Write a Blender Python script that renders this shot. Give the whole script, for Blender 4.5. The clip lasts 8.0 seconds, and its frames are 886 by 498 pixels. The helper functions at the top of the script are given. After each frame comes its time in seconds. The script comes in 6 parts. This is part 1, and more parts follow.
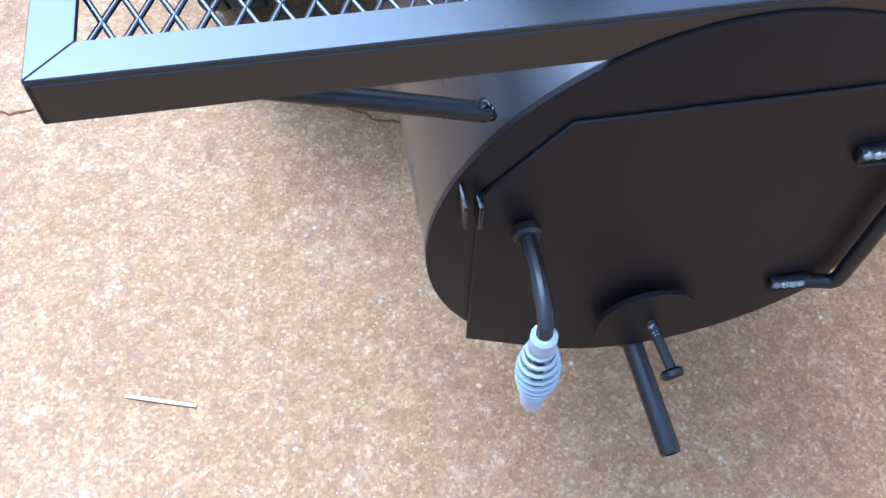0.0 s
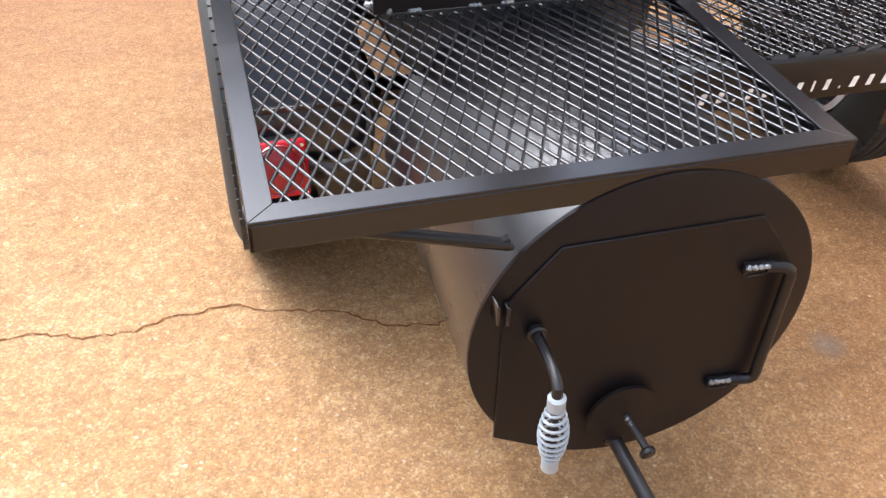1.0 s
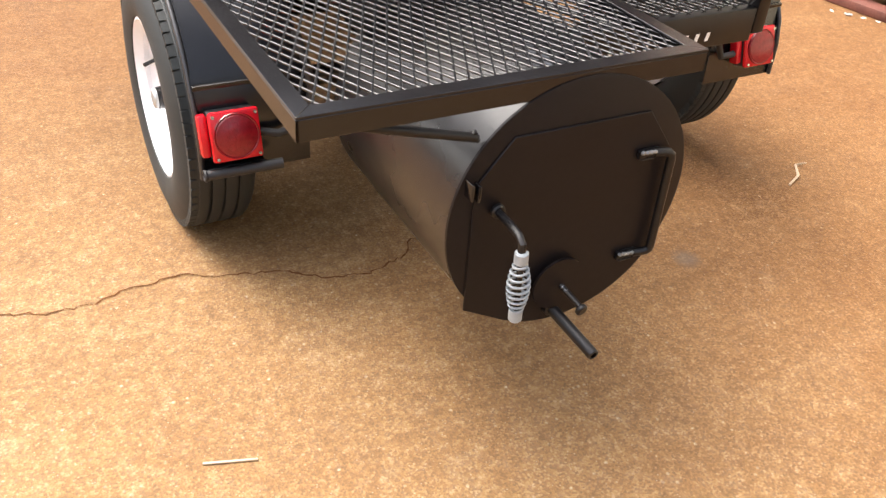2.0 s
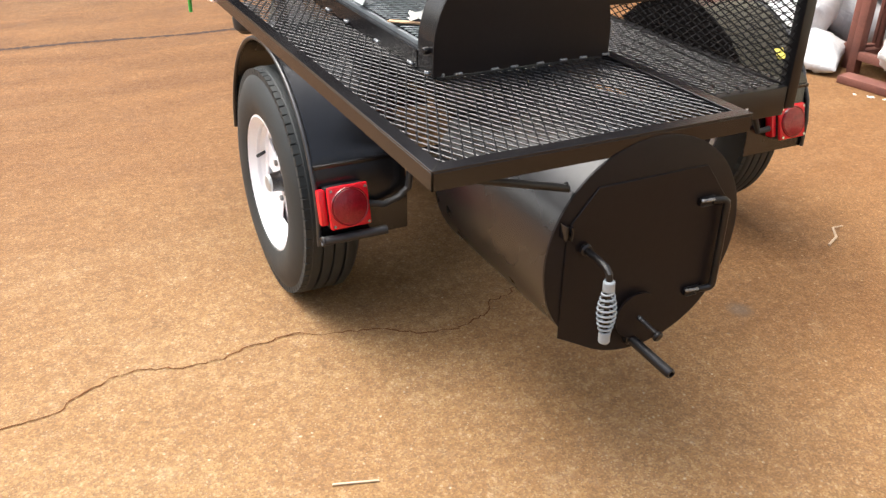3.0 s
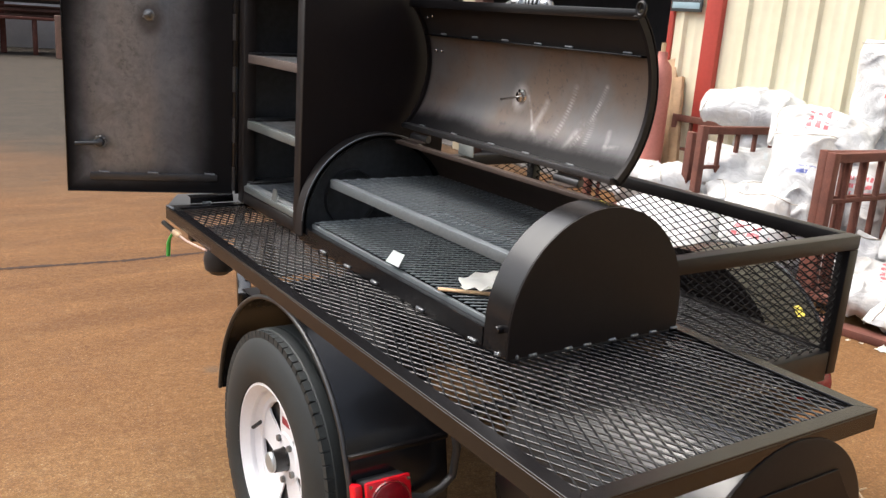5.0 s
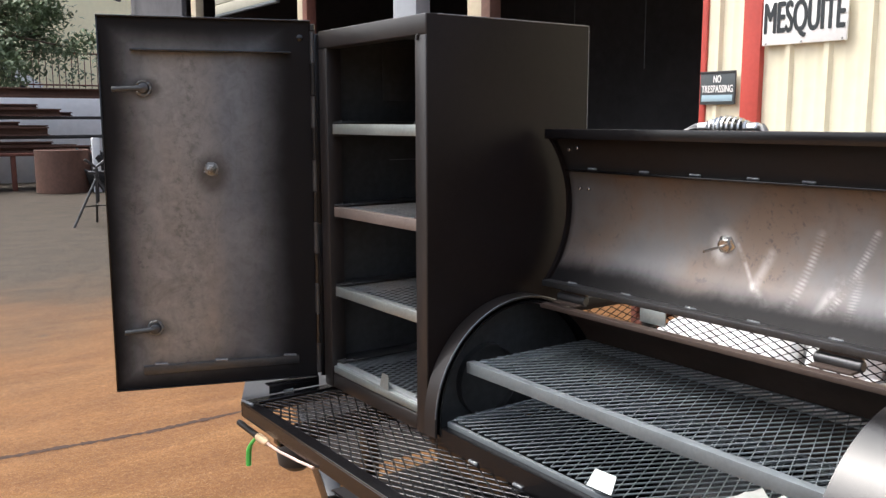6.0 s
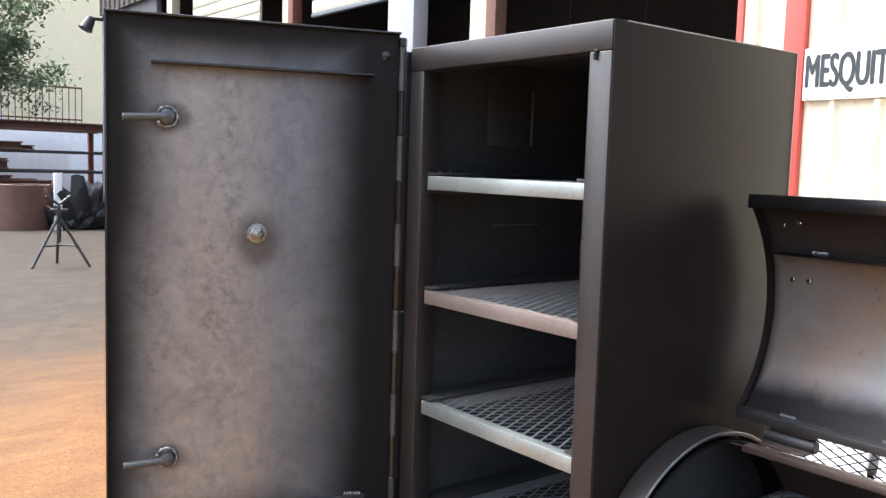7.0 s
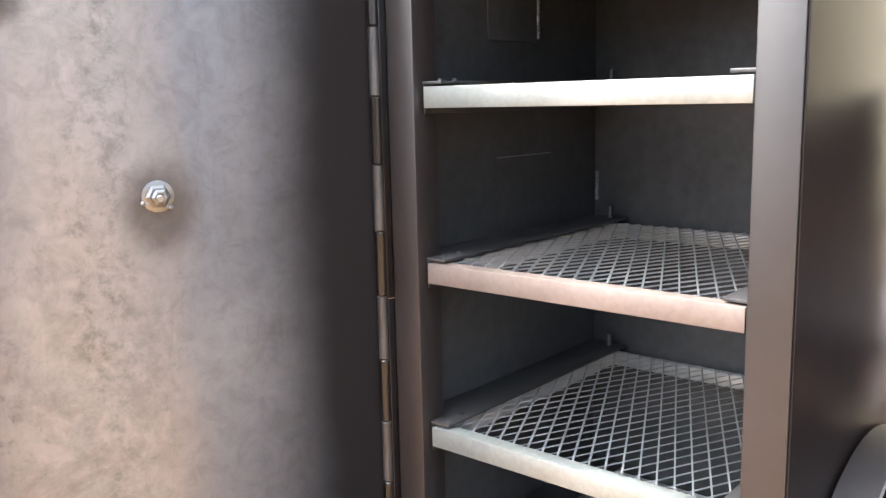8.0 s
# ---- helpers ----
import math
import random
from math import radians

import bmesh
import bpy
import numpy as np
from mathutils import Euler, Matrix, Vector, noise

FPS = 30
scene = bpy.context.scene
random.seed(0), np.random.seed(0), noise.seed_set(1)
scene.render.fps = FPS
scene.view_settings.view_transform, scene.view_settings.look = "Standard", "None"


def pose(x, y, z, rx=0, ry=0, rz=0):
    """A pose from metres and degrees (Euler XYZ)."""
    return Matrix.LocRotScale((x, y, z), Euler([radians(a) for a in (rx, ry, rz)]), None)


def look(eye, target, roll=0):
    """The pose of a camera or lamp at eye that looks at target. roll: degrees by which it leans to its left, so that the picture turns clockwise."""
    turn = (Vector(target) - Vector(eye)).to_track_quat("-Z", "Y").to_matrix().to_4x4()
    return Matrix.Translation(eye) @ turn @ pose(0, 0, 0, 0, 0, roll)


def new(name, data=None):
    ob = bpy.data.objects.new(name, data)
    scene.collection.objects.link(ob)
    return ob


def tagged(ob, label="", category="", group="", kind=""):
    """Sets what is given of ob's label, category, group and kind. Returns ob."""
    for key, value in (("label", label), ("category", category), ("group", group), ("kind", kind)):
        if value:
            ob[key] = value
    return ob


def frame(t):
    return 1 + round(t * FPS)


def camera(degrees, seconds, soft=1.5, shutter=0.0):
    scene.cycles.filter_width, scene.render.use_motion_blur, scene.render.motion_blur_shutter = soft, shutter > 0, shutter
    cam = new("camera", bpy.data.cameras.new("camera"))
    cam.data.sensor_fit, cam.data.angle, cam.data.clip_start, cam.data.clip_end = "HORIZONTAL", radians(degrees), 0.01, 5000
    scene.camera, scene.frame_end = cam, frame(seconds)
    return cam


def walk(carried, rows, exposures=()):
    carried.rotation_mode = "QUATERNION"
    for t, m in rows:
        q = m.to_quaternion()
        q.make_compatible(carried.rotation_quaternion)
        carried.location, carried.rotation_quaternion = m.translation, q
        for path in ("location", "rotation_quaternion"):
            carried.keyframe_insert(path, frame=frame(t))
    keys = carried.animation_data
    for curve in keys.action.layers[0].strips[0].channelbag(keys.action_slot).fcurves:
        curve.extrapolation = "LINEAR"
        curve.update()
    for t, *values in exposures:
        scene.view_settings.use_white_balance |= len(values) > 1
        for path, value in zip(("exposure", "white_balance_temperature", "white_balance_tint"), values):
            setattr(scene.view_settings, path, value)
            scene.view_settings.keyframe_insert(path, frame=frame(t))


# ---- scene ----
cam = camera(54.0, 8.0, soft=1.4)
PATH = [
    (0, (0.186, -0.423, 1.251), (0.417, 0.619, -0.44), 2.8),
    (0.3, (0.173, -0.662, 1.363), (0.418, 0.686, -0.094), -1.8),
    (0.5, (0.108, -0.735, 1.399), (0.433, 0.67, 0.013), -0.3),
    (0.7, (0.075, -0.787, 1.418), (0.39, 0.669, 0.084), 0.5),
    (1, (-0.008, -0.774, 1.416), (0.436, 0.71, 0.151), 2.0),
    (1.2, (-0.103, -0.83, 1.411), (0.447, 0.656, 0.19), 2.2),
    (2.3, (-0.436, -1.165, 1.419), (0.413, 0.243, 0.281), 5.0),
    (2.5, (-0.486, -1.235, 1.427), (0.306, 0.25, 0.346), 3.4),
    (2.8, (-0.556, -1.269, 1.455), (0.211, 0.272, 0.436), 1.6),
    (3, (-0.641, -1.297, 1.465), (0.162, 0.264, 0.506), 1.3),
    (3.3, (-0.767, -1.298, 1.482), (0.13, 0.261, 0.608), 1.2),
    (3.5, (-0.825, -1.281, 1.48), (0.146, 0.265, 0.663), 1.5),
    (3.7, (-0.868, -1.284, 1.508), (0.17, 0.247, 0.745), 2.0),
    (4, (-0.898, -1.246, 1.517), (0.21, 0.268, 0.825), 2.3),
    (4.2, (-0.902, -1.211, 1.519), (0.224, 0.303, 0.856), 2.4),
    (5.3, (-0.805, -0.589, 1.506), (0.283, 1.03, 1.066), 4.4),
    (5.5, (-0.853, -0.44, 1.529), (0.261, 1.175, 1.139), 3.6),
    (5.8, (-0.868, -0.217, 1.575), (0.271, 1.394, 1.249), 1.3),
    (6, (-0.856, -0.075, 1.575), (0.291, 1.537, 1.281), -0.1),
    (6.2, (-0.833, 0.077, 1.564), (0.315, 1.694, 1.3), -0.6),
    (6.5, (-0.774, 0.33, 1.596), (0.378, 1.951, 1.378), -0.1),
    (6.7, (-0.757, 0.465, 1.606), (0.408, 2.079, 1.407), 0.8),
    (7, (-0.742, 0.659, 1.583), (0.483, 2.23, 1.394), 1.8),
    (7.3, (-0.713, 0.864, 1.576), (0.605, 2.353, 1.365), 1.8),
    (7.5, (-0.68, 0.975, 1.566), (0.701, 2.403, 1.339), 1.0),
    (7.7, (-0.65, 1.1, 1.561), (0.8, 2.452, 1.298), -0.0),
    (8, (-0.548, 1.272, 1.547), (0.942, 2.562, 1.21), -1.3),
]
EXPOSURES = [(0.0, 2.25, 4100, 6), (0.4, 2.3, 4750, 8), (1.0, 2.22, 5750, 11), (2.5, 1.93, 6550, 11), (3.0, 1.78, 6350, 9), (3.5, 1.7, 6250, 8), (4.2, 1.34, 6500, 9), (5.5, 1.27, 6200, 9), (6.0, 1.55, 6150, 9), (6.5, 2.06, 5900, 9), (7.0, 2.42, 5800, 8), (7.5, 2.72, 5800, 7), (8.0, 3.5, 6150, 8)]
walk(cam, [(t, look(eye, target, roll)) for t, eye, target, roll in PATH], EXPOSURES)

# ---------------------------------------------------------------- light
world = bpy.data.worlds.new("overcast_sky")
scene.world = world
world.use_nodes = True
wn = world.node_tree
sky = wn.nodes.new("ShaderNodeTexSky")
sky.sky_type = "NISHITA"
sky.sun_disc = False
sky.sun_elevation = radians(62)
sky.sun_rotation = radians(322)
sky.dust_density = 8.0
sky.air_density = 1.0
sky.ozone_density = 0.6
cloud = wn.nodes.new("ShaderNodeHueSaturation")
cloud.inputs["Saturation"].default_value = 0.6
wn.links.new(sky.outputs[0], cloud.inputs["Color"])
wn.links.new(cloud.outputs[0], wn.nodes["Background"].inputs[0])
wn.nodes["Background"].inputs[1].default_value = 0.138
sun = new("sun", bpy.data.lights.new("sun", "SUN"))
sun.data.energy = 0.85
sun.data.angle = radians(55)
sun.data.color = (1.0, 0.95, 0.88)
sun.matrix_world = look((-2.0, 4.6, 8.0), (0, 0, 0))


# ---------------------------------------------------------------- materials
def material(name, base, rough=0.5, metal=0.0):
    m = bpy.data.materials.new(name)
    m.use_nodes = True
    p = m.node_tree.nodes["Principled BSDF"]
    p.inputs["Base Color"].default_value = (*base, 1)
    p.inputs["Roughness"].default_value = rough
    p.inputs["Metallic"].default_value = metal
    return m


def node(m, kind, **values):
    n = m.node_tree.nodes.new(kind)
    for key, value in values.items():
        n.inputs[key].default_value = value
    return n


def link(m, a, b):
    m.node_tree.links.new(a, b)


def bsdf(m):
    return m.node_tree.nodes["Principled BSDF"]


def coords(m, which="Object"):
    return node(m, "ShaderNodeTexCoord").outputs[which]


def noise_of(m, scale, detail=4.0, rough=0.55, vector=None, distortion=0.0):
    n = node(m, "ShaderNodeTexNoise", Scale=scale, Detail=detail, Roughness=rough, Distortion=distortion)
    link(m, vector if vector is not None else coords(m), n.inputs["Vector"])
    return n.outputs["Fac"]


def ramp(m, fac, *stops):
    r = m.node_tree.nodes.new("ShaderNodeValToRGB")
    e = r.color_ramp.elements
    while len(e) < len(stops):
        e.new(0.5)
    for el, (pos, col) in zip(e, stops):
        el.position = pos
        el.color = (*col, 1) if len(col) == 3 else col
    link(m, fac, r.inputs[0])
    return r.outputs[0]


def mix(m, fac, a, b, blend="MIX"):
    n = m.node_tree.nodes.new("ShaderNodeMix")
    n.data_type = "RGBA"
    n.blend_type = blend
    for k, v in ((0, fac), (6, a), (7, b)):
        if isinstance(v, bpy.types.NodeSocket):
            link(m, v, n.inputs[k])
        elif k == 0:
            n.inputs[0].default_value = v
        else:
            n.inputs[k].default_value = (*v, 1)
    return n.outputs[2]


def maths(m, op, a, b=0.0, clamp=False):
    n = m.node_tree.nodes.new("ShaderNodeMath")
    n.operation = op
    n.use_clamp = clamp
    for k, v in ((0, a), (1, b)):
        if isinstance(v, bpy.types.NodeSocket):
            link(m, v, n.inputs[k])
        else:
            n.inputs[k].default_value = v
    return n.outputs[0]


def smooth(m, value, low, high):
    n = m.node_tree.nodes.new("ShaderNodeMapRange")
    n.interpolation_type = "SMOOTHSTEP"
    link(m, value, n.inputs[0])
    n.inputs[1].default_value, n.inputs[2].default_value = low, high
    return n.outputs[0]


def axes(m, vector):
    n = m.node_tree.nodes.new("ShaderNodeSeparateXYZ")
    link(m, vector, n.inputs[0])
    return n.outputs


def bump(m, height, strength, distance=0.01):
    n = node(m, "ShaderNodeBump", Strength=strength, Distance=distance)
    link(m, height, n.inputs["Height"])
    link(m, n.outputs[0], bsdf(m).inputs["Normal"])


def colour(m, socket):
    link(m, socket, bsdf(m).inputs["Base Color"])


def roughness(m, fac, low, high):
    n = m.node_tree.nodes.new("ShaderNodeMapRange")
    link(m, fac, n.inputs[0])
    n.inputs[3].default_value, n.inputs[4].default_value = low, high
    link(m, n.outputs[0], bsdf(m).inputs["Roughness"])


def plain(name, base, rough=0.5, metal=0.0, scale=30.0, spread=0.25, relief=0.05):
    """A surface with mottled colour and a fine relief."""
    m = material(name, base, rough, metal)
    fine, broad = noise_of(m, scale * 5, 5), noise_of(m, scale * 0.3, 3)
    dark, light = [c * (1 - spread) for c in base], [min(1, c * (1 + spread)) for c in base]
    colour(m, mix(m, 0.4, ramp(m, broad, (0.3, dark), (0.7, light)), ramp(m, fine, (0.3, dark), (0.7, light))))
    roughness(m, broad, max(0.03, rough - 0.08), min(1, rough + 0.1))
    bump(m, fine, relief, 0.002)
    return m


BLACK = plain("black_paint", (0.0055, 0.0050, 0.0056), 0.22, 0.0, 18, 0.22, 0.04)
bsdf(BLACK).inputs["Specular IOR Level"].default_value = 0.5
FENDERBLACK = plain("glossy_black_fender_paint", (0.0055, 0.0055, 0.0066), 0.24, 0.0, 14, 0.22, 0.04)
bsdf(FENDERBLACK).inputs["Specular IOR Level"].default_value = 0.75
RODBLACK = plain("dull_black_rod_paint", (0.0062, 0.0055, 0.0060), 0.38, 0.0, 30, 0.25, 0.06)
bsdf(RODBLACK).inputs["Specular IOR Level"].default_value = 0.35
MATTBLACK = plain("satin_black_paint", (0.0090, 0.0068, 0.0070), 0.43, 0.0, 14, 0.25, 0.06)
bsdf(MATTBLACK).inputs["Specular IOR Level"].default_value = 0.18
DRUMBLACK = plain("black_enamel_paint", (0.006, 0.0058, 0.0065), 0.27, 0.0, 16, 0.25, 0.05)
bsdf(DRUMBLACK).inputs["Specular IOR Level"].default_value = 0.75
bsdf(DRUMBLACK).inputs["IOR"].default_value = 1.54
PANELBLACK = plain("smooth_black_panel_paint", (0.0110, 0.0086, 0.0084), 0.33, 0.0, 12, 0.22, 0.015)
bsdf(PANELBLACK).inputs["Specular IOR Level"].default_value = 0.5
bsdf(PANELBLACK).inputs["IOR"].default_value = 1.185
FRAMEBLACK = plain("brushed_on_black_paint", (0.0150, 0.0120, 0.0115), 0.40, 0.0, 10, 0.3, 0.06)
bsdf(FRAMEBLACK).inputs["Specular IOR Level"].default_value = 0.62
FLATBLACK = plain("flat_black_mesh_paint", (0.0050, 0.0045, 0.0050), 0.62, 0.0, 40, 0.25, 0.05)
bsdf(FLATBLACK).inputs["Specular IOR Level"].default_value = 0.08
BLACK_MESH = plain("black_painted_mesh", (0.0085, 0.0085, 0.0095), 0.22, 0.0, 60, 0.3, 0.05)
bsdf(BLACK_MESH).inputs["IOR"].default_value = 1.58
INNER = plain("bare_dark_steel", (0.060, 0.063, 0.065), 0.45, 0.45, 9, 0.45, 0.05)
GALV = plain("zinc_steel", (0.33, 0.36, 0.35), 0.42, 0.75, 30, 0.2, 0.06)
PINK = plain("primed_steel", (0.185, 0.150, 0.134), 0.5, 0.4, 30, 0.2, 0.06)
GREYBAR = plain("grey_bar_steel", (0.155, 0.174, 0.184), 0.5, 0.35, 30, 0.2, 0.06)
STEEL = plain("grate_steel", (0.44, 0.475, 0.49), 0.4, 0.7, 60, 0.25, 0.06)
SHEETSTEEL = plain("shelf_sheet_steel", (0.40, 0.43, 0.45), 0.4, 0.7, 60, 0.25, 0.06)
SHEETGREY = plain("grey_grate_steel", (0.125, 0.142, 0.150), 0.45, 0.4, 60, 0.25, 0.06)
DARKSTEEL = plain("oiled_steel", (0.07, 0.07, 0.072), 0.38, 0.7, 40, 0.3, 0.06)
NUTSTEEL = plain("dull_nut_steel", (0.20, 0.20, 0.195), 0.30, 0.8, 60, 0.3, 0.08)
WELD = plain("weld_bead", (0.25, 0.26, 0.27), 0.35, 0.8, 200, 0.4, 0.3)
CHROME = plain("bright_steel", (0.55, 0.55, 0.54), 0.22, 1.0, 60, 0.15, 0.02)
SPRING = plain("painted_spring", (0.27, 0.30, 0.32), 0.4, 0.0, 60, 0.08, 0.05)
RUBBER = plain("tyre_rubber", (0.017, 0.021, 0.022), 0.6, 0.0, 40, 0.25, 0.15)
WHEEL = plain("white_wheel", (0.80, 0.81, 0.84), 0.35, 0.0, 20, 0.05, 0.02)
REDLENS = plain("red_lens", (0.56, 0.008, 0.016), 0.12, 0.0, 120, 0.15, 0.12)
REDSTICK = plain("red_sticker", (0.30, 0.02, 0.03), 0.5, 0.0, 200, 0.3, 0.05)
REDDARK = plain("red_reflector", (0.20, 0.004, 0.010), 0.10, 0.0, 16, 0.55, 0.7)
PLASTIC = plain("black_plastic", (0.02, 0.02, 0.021), 0.5, 0.0, 40, 0.2, 0.05)
PAPER = plain("white_paper", (0.80, 0.80, 0.77), 0.7, 0.0, 30, 0.05, 0.1)
WOOD = plain("raw_wood", (0.38, 0.25, 0.14), 0.7, 0.0, 40, 0.3, 0.2)
RUST = plain("rusted_bar", (0.13, 0.045, 0.03), 0.75, 0.1, 25, 0.4, 0.25)
RUSTPLATE = plain("rusted_plate", (0.115, 0.060, 0.043), 0.8, 0.1, 3, 0.4, 0.2)
REDPAINT = plain("red_trim_paint", (0.42, 0.06, 0.045), 0.45, 0.0, 6, 0.15, 0.05)
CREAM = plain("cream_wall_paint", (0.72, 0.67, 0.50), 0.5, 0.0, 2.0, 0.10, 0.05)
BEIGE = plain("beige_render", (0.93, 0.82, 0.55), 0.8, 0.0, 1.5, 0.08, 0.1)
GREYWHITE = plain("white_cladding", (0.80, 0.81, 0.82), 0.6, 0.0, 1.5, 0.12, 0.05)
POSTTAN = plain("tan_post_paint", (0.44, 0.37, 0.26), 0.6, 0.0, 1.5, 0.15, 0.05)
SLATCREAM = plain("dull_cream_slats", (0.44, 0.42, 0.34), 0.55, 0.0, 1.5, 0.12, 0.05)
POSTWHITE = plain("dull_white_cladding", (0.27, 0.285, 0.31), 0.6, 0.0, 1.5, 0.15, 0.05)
# workshop inside: the shade indoors is put into these dark wall and floor colours
DARKWALL = plain("dark_interior_shade", (0.075, 0.072, 0.078), 0.9, 0.0, 1.0, 0.3, 0.1)
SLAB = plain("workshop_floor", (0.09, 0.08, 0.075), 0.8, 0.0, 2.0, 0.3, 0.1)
SIGNWHITE = plain("white_sign", (0.78, 0.78, 0.76), 0.5, 0.0, 10, 0.06, 0.03)
SIGNBLACK = plain("black_sign", (0.02, 0.025, 0.028), 0.45, 0.0, 10, 0.2, 0.03)
SIGNGREY = plain("faded_black_sign", (0.055, 0.066, 0.070), 0.45, 0.0, 10, 0.2, 0.03)
LINTEL = plain("dull_brown_cladding", (0.085, 0.070, 0.062), 0.7, 0.0, 1.5, 0.25, 0.08)
SIGNBLUE = plain("faded_blue_band", (0.30, 0.42, 0.48), 0.5, 0.0, 10, 0.1, 0.03)
YELLOW = plain("yellow_card", (0.85, 0.72, 0.12), 0.5, 0.0, 10, 0.08, 0.03)
PINKCORD = plain("pale_pink_cord", (0.62, 0.45, 0.40), 0.5, 0.0, 50, 0.2, 0.1)
GREEN = plain("green_wire", (0.08, 0.55, 0.10), 0.4, 0.0, 50, 0.1, 0.05)
BRASS = plain("tan_cord", (0.55, 0.40, 0.25), 0.5, 0.2, 50, 0.2, 0.1)
YARDWALL = plain("weathered_yard_wall", (0.20, 0.18, 0.165), 0.8, 0.0, 1.2, 0.25, 0.1)
LEAF = plain("leaf", (0.115, 0.155, 0.075), 0.55, 0.0, 2.0, 0.45, 0.1)
BARK = plain("bark", (0.09, 0.065, 0.045), 0.9, 0.0, 6, 0.3, 0.6)
CYLPINK = plain("faded_red_cylinder", (0.45, 0.17, 0.14), 0.5, 0.1, 8, 0.2, 0.05)
DUST = plain("brown_card", (0.42, 0.32, 0.22), 0.8, 0.0, 20, 0.2, 0.1)


def ground_material():
    """Worn reddish-brown concrete with exposed grit, running out into grey dirty paving."""
    m = material("worn_concrete", (0.3, 0.2, 0.1), 0.85)
    v = coords(m)
    x, y, z = axes(m, v)
    broad = noise_of(m, 0.7, 6, 0.6, v, 0.5)
    patch = noise_of(m, 3.0, 7, 0.68, v, 0.8)
    worn = noise_of(m, 9.0, 6, 0.7, v, 0.4)
    grit = node(m, "ShaderNodeTexVoronoi", Scale=190.0)
    link(m, v, grit.inputs["Vector"])
    chips = node(m, "ShaderNodeTexVoronoi", Scale=75.0)
    link(m, v, chips.inputs["Vector"])
    fine = noise_of(m, 190, 5, 0.75, v)
    mid = noise_of(m, 28, 6, 0.75, v)
    sweep = node(m, "ShaderNodeMapping")
    sweep.inputs["Rotation"].default_value = (0, 0, 0.35)
    sweep.inputs["Scale"].default_value = (1.1, 4.5, 1)
    link(m, v, sweep.inputs["Vector"])
    streak = noise_of(m, 1.0, 7, 0.65, sweep.outputs[0], 0.7)
    base = ramp(m, broad, (0.28, (0.250, 0.112, 0.036)), (0.52, (0.335, 0.172, 0.062)), (0.75, (0.43, 0.250, 0.105)))
    base = mix(m, ramp(m, streak, (0.49, (0, 0, 0)), (0.66, (0.34, 0.34, 0.34))), base, (0.52, 0.325, 0.155))
    base = mix(m, ramp(m, streak, (0.32, (0.36, 0.36, 0.36)), (0.47, (0, 0, 0))), base, (0.19, 0.076, 0.025))
    base = mix(m, ramp(m, patch, (0.50, (0, 0, 0)), (0.66, (0.36, 0.36, 0.36))), base, (0.46, 0.285, 0.135))
    base = mix(m, ramp(m, patch, (0.30, (0.42, 0.42, 0.42)), (0.46, (0, 0, 0))), base, (0.17, 0.075, 0.028))
    base = mix(m, ramp(m, worn, (0.56, (0, 0, 0)), (0.68, (0.45, 0.45, 0.45))), base, (0.54, 0.36, 0.19))
    base = mix(m, ramp(m, worn, (0.32, (0.48, 0.48, 0.48)), (0.45, (0, 0, 0))), base, (0.15, 0.068, 0.028))
    base = mix(m, 0.35, base, ramp(m, mid, (0.36, (0.15, 0.072, 0.027)), (0.5, (0.33, 0.175, 0.068)), (0.66, (0.53, 0.345, 0.18))))
    pale = mix(m, 1.0, ramp(m, chips.outputs["Color"], (0.84, (0, 0, 0)), (0.88, (0.6, 0.6, 0.6))), ramp(m, chips.outputs["Distance"], (0.2, (1, 1, 1)), (0.4, (0, 0, 0))), "MULTIPLY")
    base = mix(m, pale, base, (0.60, 0.47, 0.30))
    grain = ramp(m, axes(m, grit.outputs["Color"])[0], (0.0, (0.60, 0.62, 0.78)), (0.22, (0.82, 0.78, 0.85)), (0.45, (0.98, 0.96, 0.90)), (0.66, (1.15, 1.18, 1.05)), (0.84, (1.30, 1.40, 1.40)), (0.94, (1.55, 1.8, 2.1)))
    base = mix(m, 0.68, base, grain, "MULTIPLY")
    glint = mix(m, 1.0, ramp(m, axes(m, grit.outputs["Color"])[1], (0.94, (0, 0, 0)), (0.97, (0.5, 0.5, 0.5))), ramp(m, grit.outputs["Distance"], (0.15, (1, 1, 1)), (0.35, (0, 0, 0))), "MULTIPLY")
    base = mix(m, glint, base, (0.85, 0.72, 0.52))
    base = mix(m, 0.45, base, ramp(m, fine, (0.3, (0.25, 0.25, 0.25)), (0.7, (0.75, 0.75, 0.75))), "OVERLAY")
    base = mix(m, 0.2, base, (0.355, 0.205, 0.088))
    spots = node(m, "ShaderNodeTexVoronoi", Scale=2.3)
    link(m, v, spots.inputs["Vector"])
    blotch = maths(m, "ADD", spots.outputs["Distance"], maths(m, "MULTIPLY", maths(m, "SUBTRACT", worn, 0.5), 0.10))
    some = ramp(m, axes(m, spots.outputs["Color"])[0], (0.55, (0, 0, 0)), (0.60, (0.55, 0.55, 0.55)))
    base = mix(m, mix(m, 1.0, ramp(m, blotch, (0.05, (1, 1, 1)), (0.12, (0, 0, 0))), some, "MULTIPLY"), base, (0.21, 0.18, 0.15))
    damp = smooth(m, maths(m, "ADD", y, maths(m, "MULTIPLY", broad, 2.0)), 1.2, 3.8)
    aside = smooth(m, maths(m, "ADD", x, maths(m, "MULTIPLY", patch, 1.2)), 0.8, 2.6)
    damp = maths(m, "MAXIMUM", damp, aside)
    base = mix(m, maths(m, "MULTIPLY", damp, 0.9), base, mix(m, 1.0, base, (0.70, 0.565, 0.45), "MULTIPLY"))
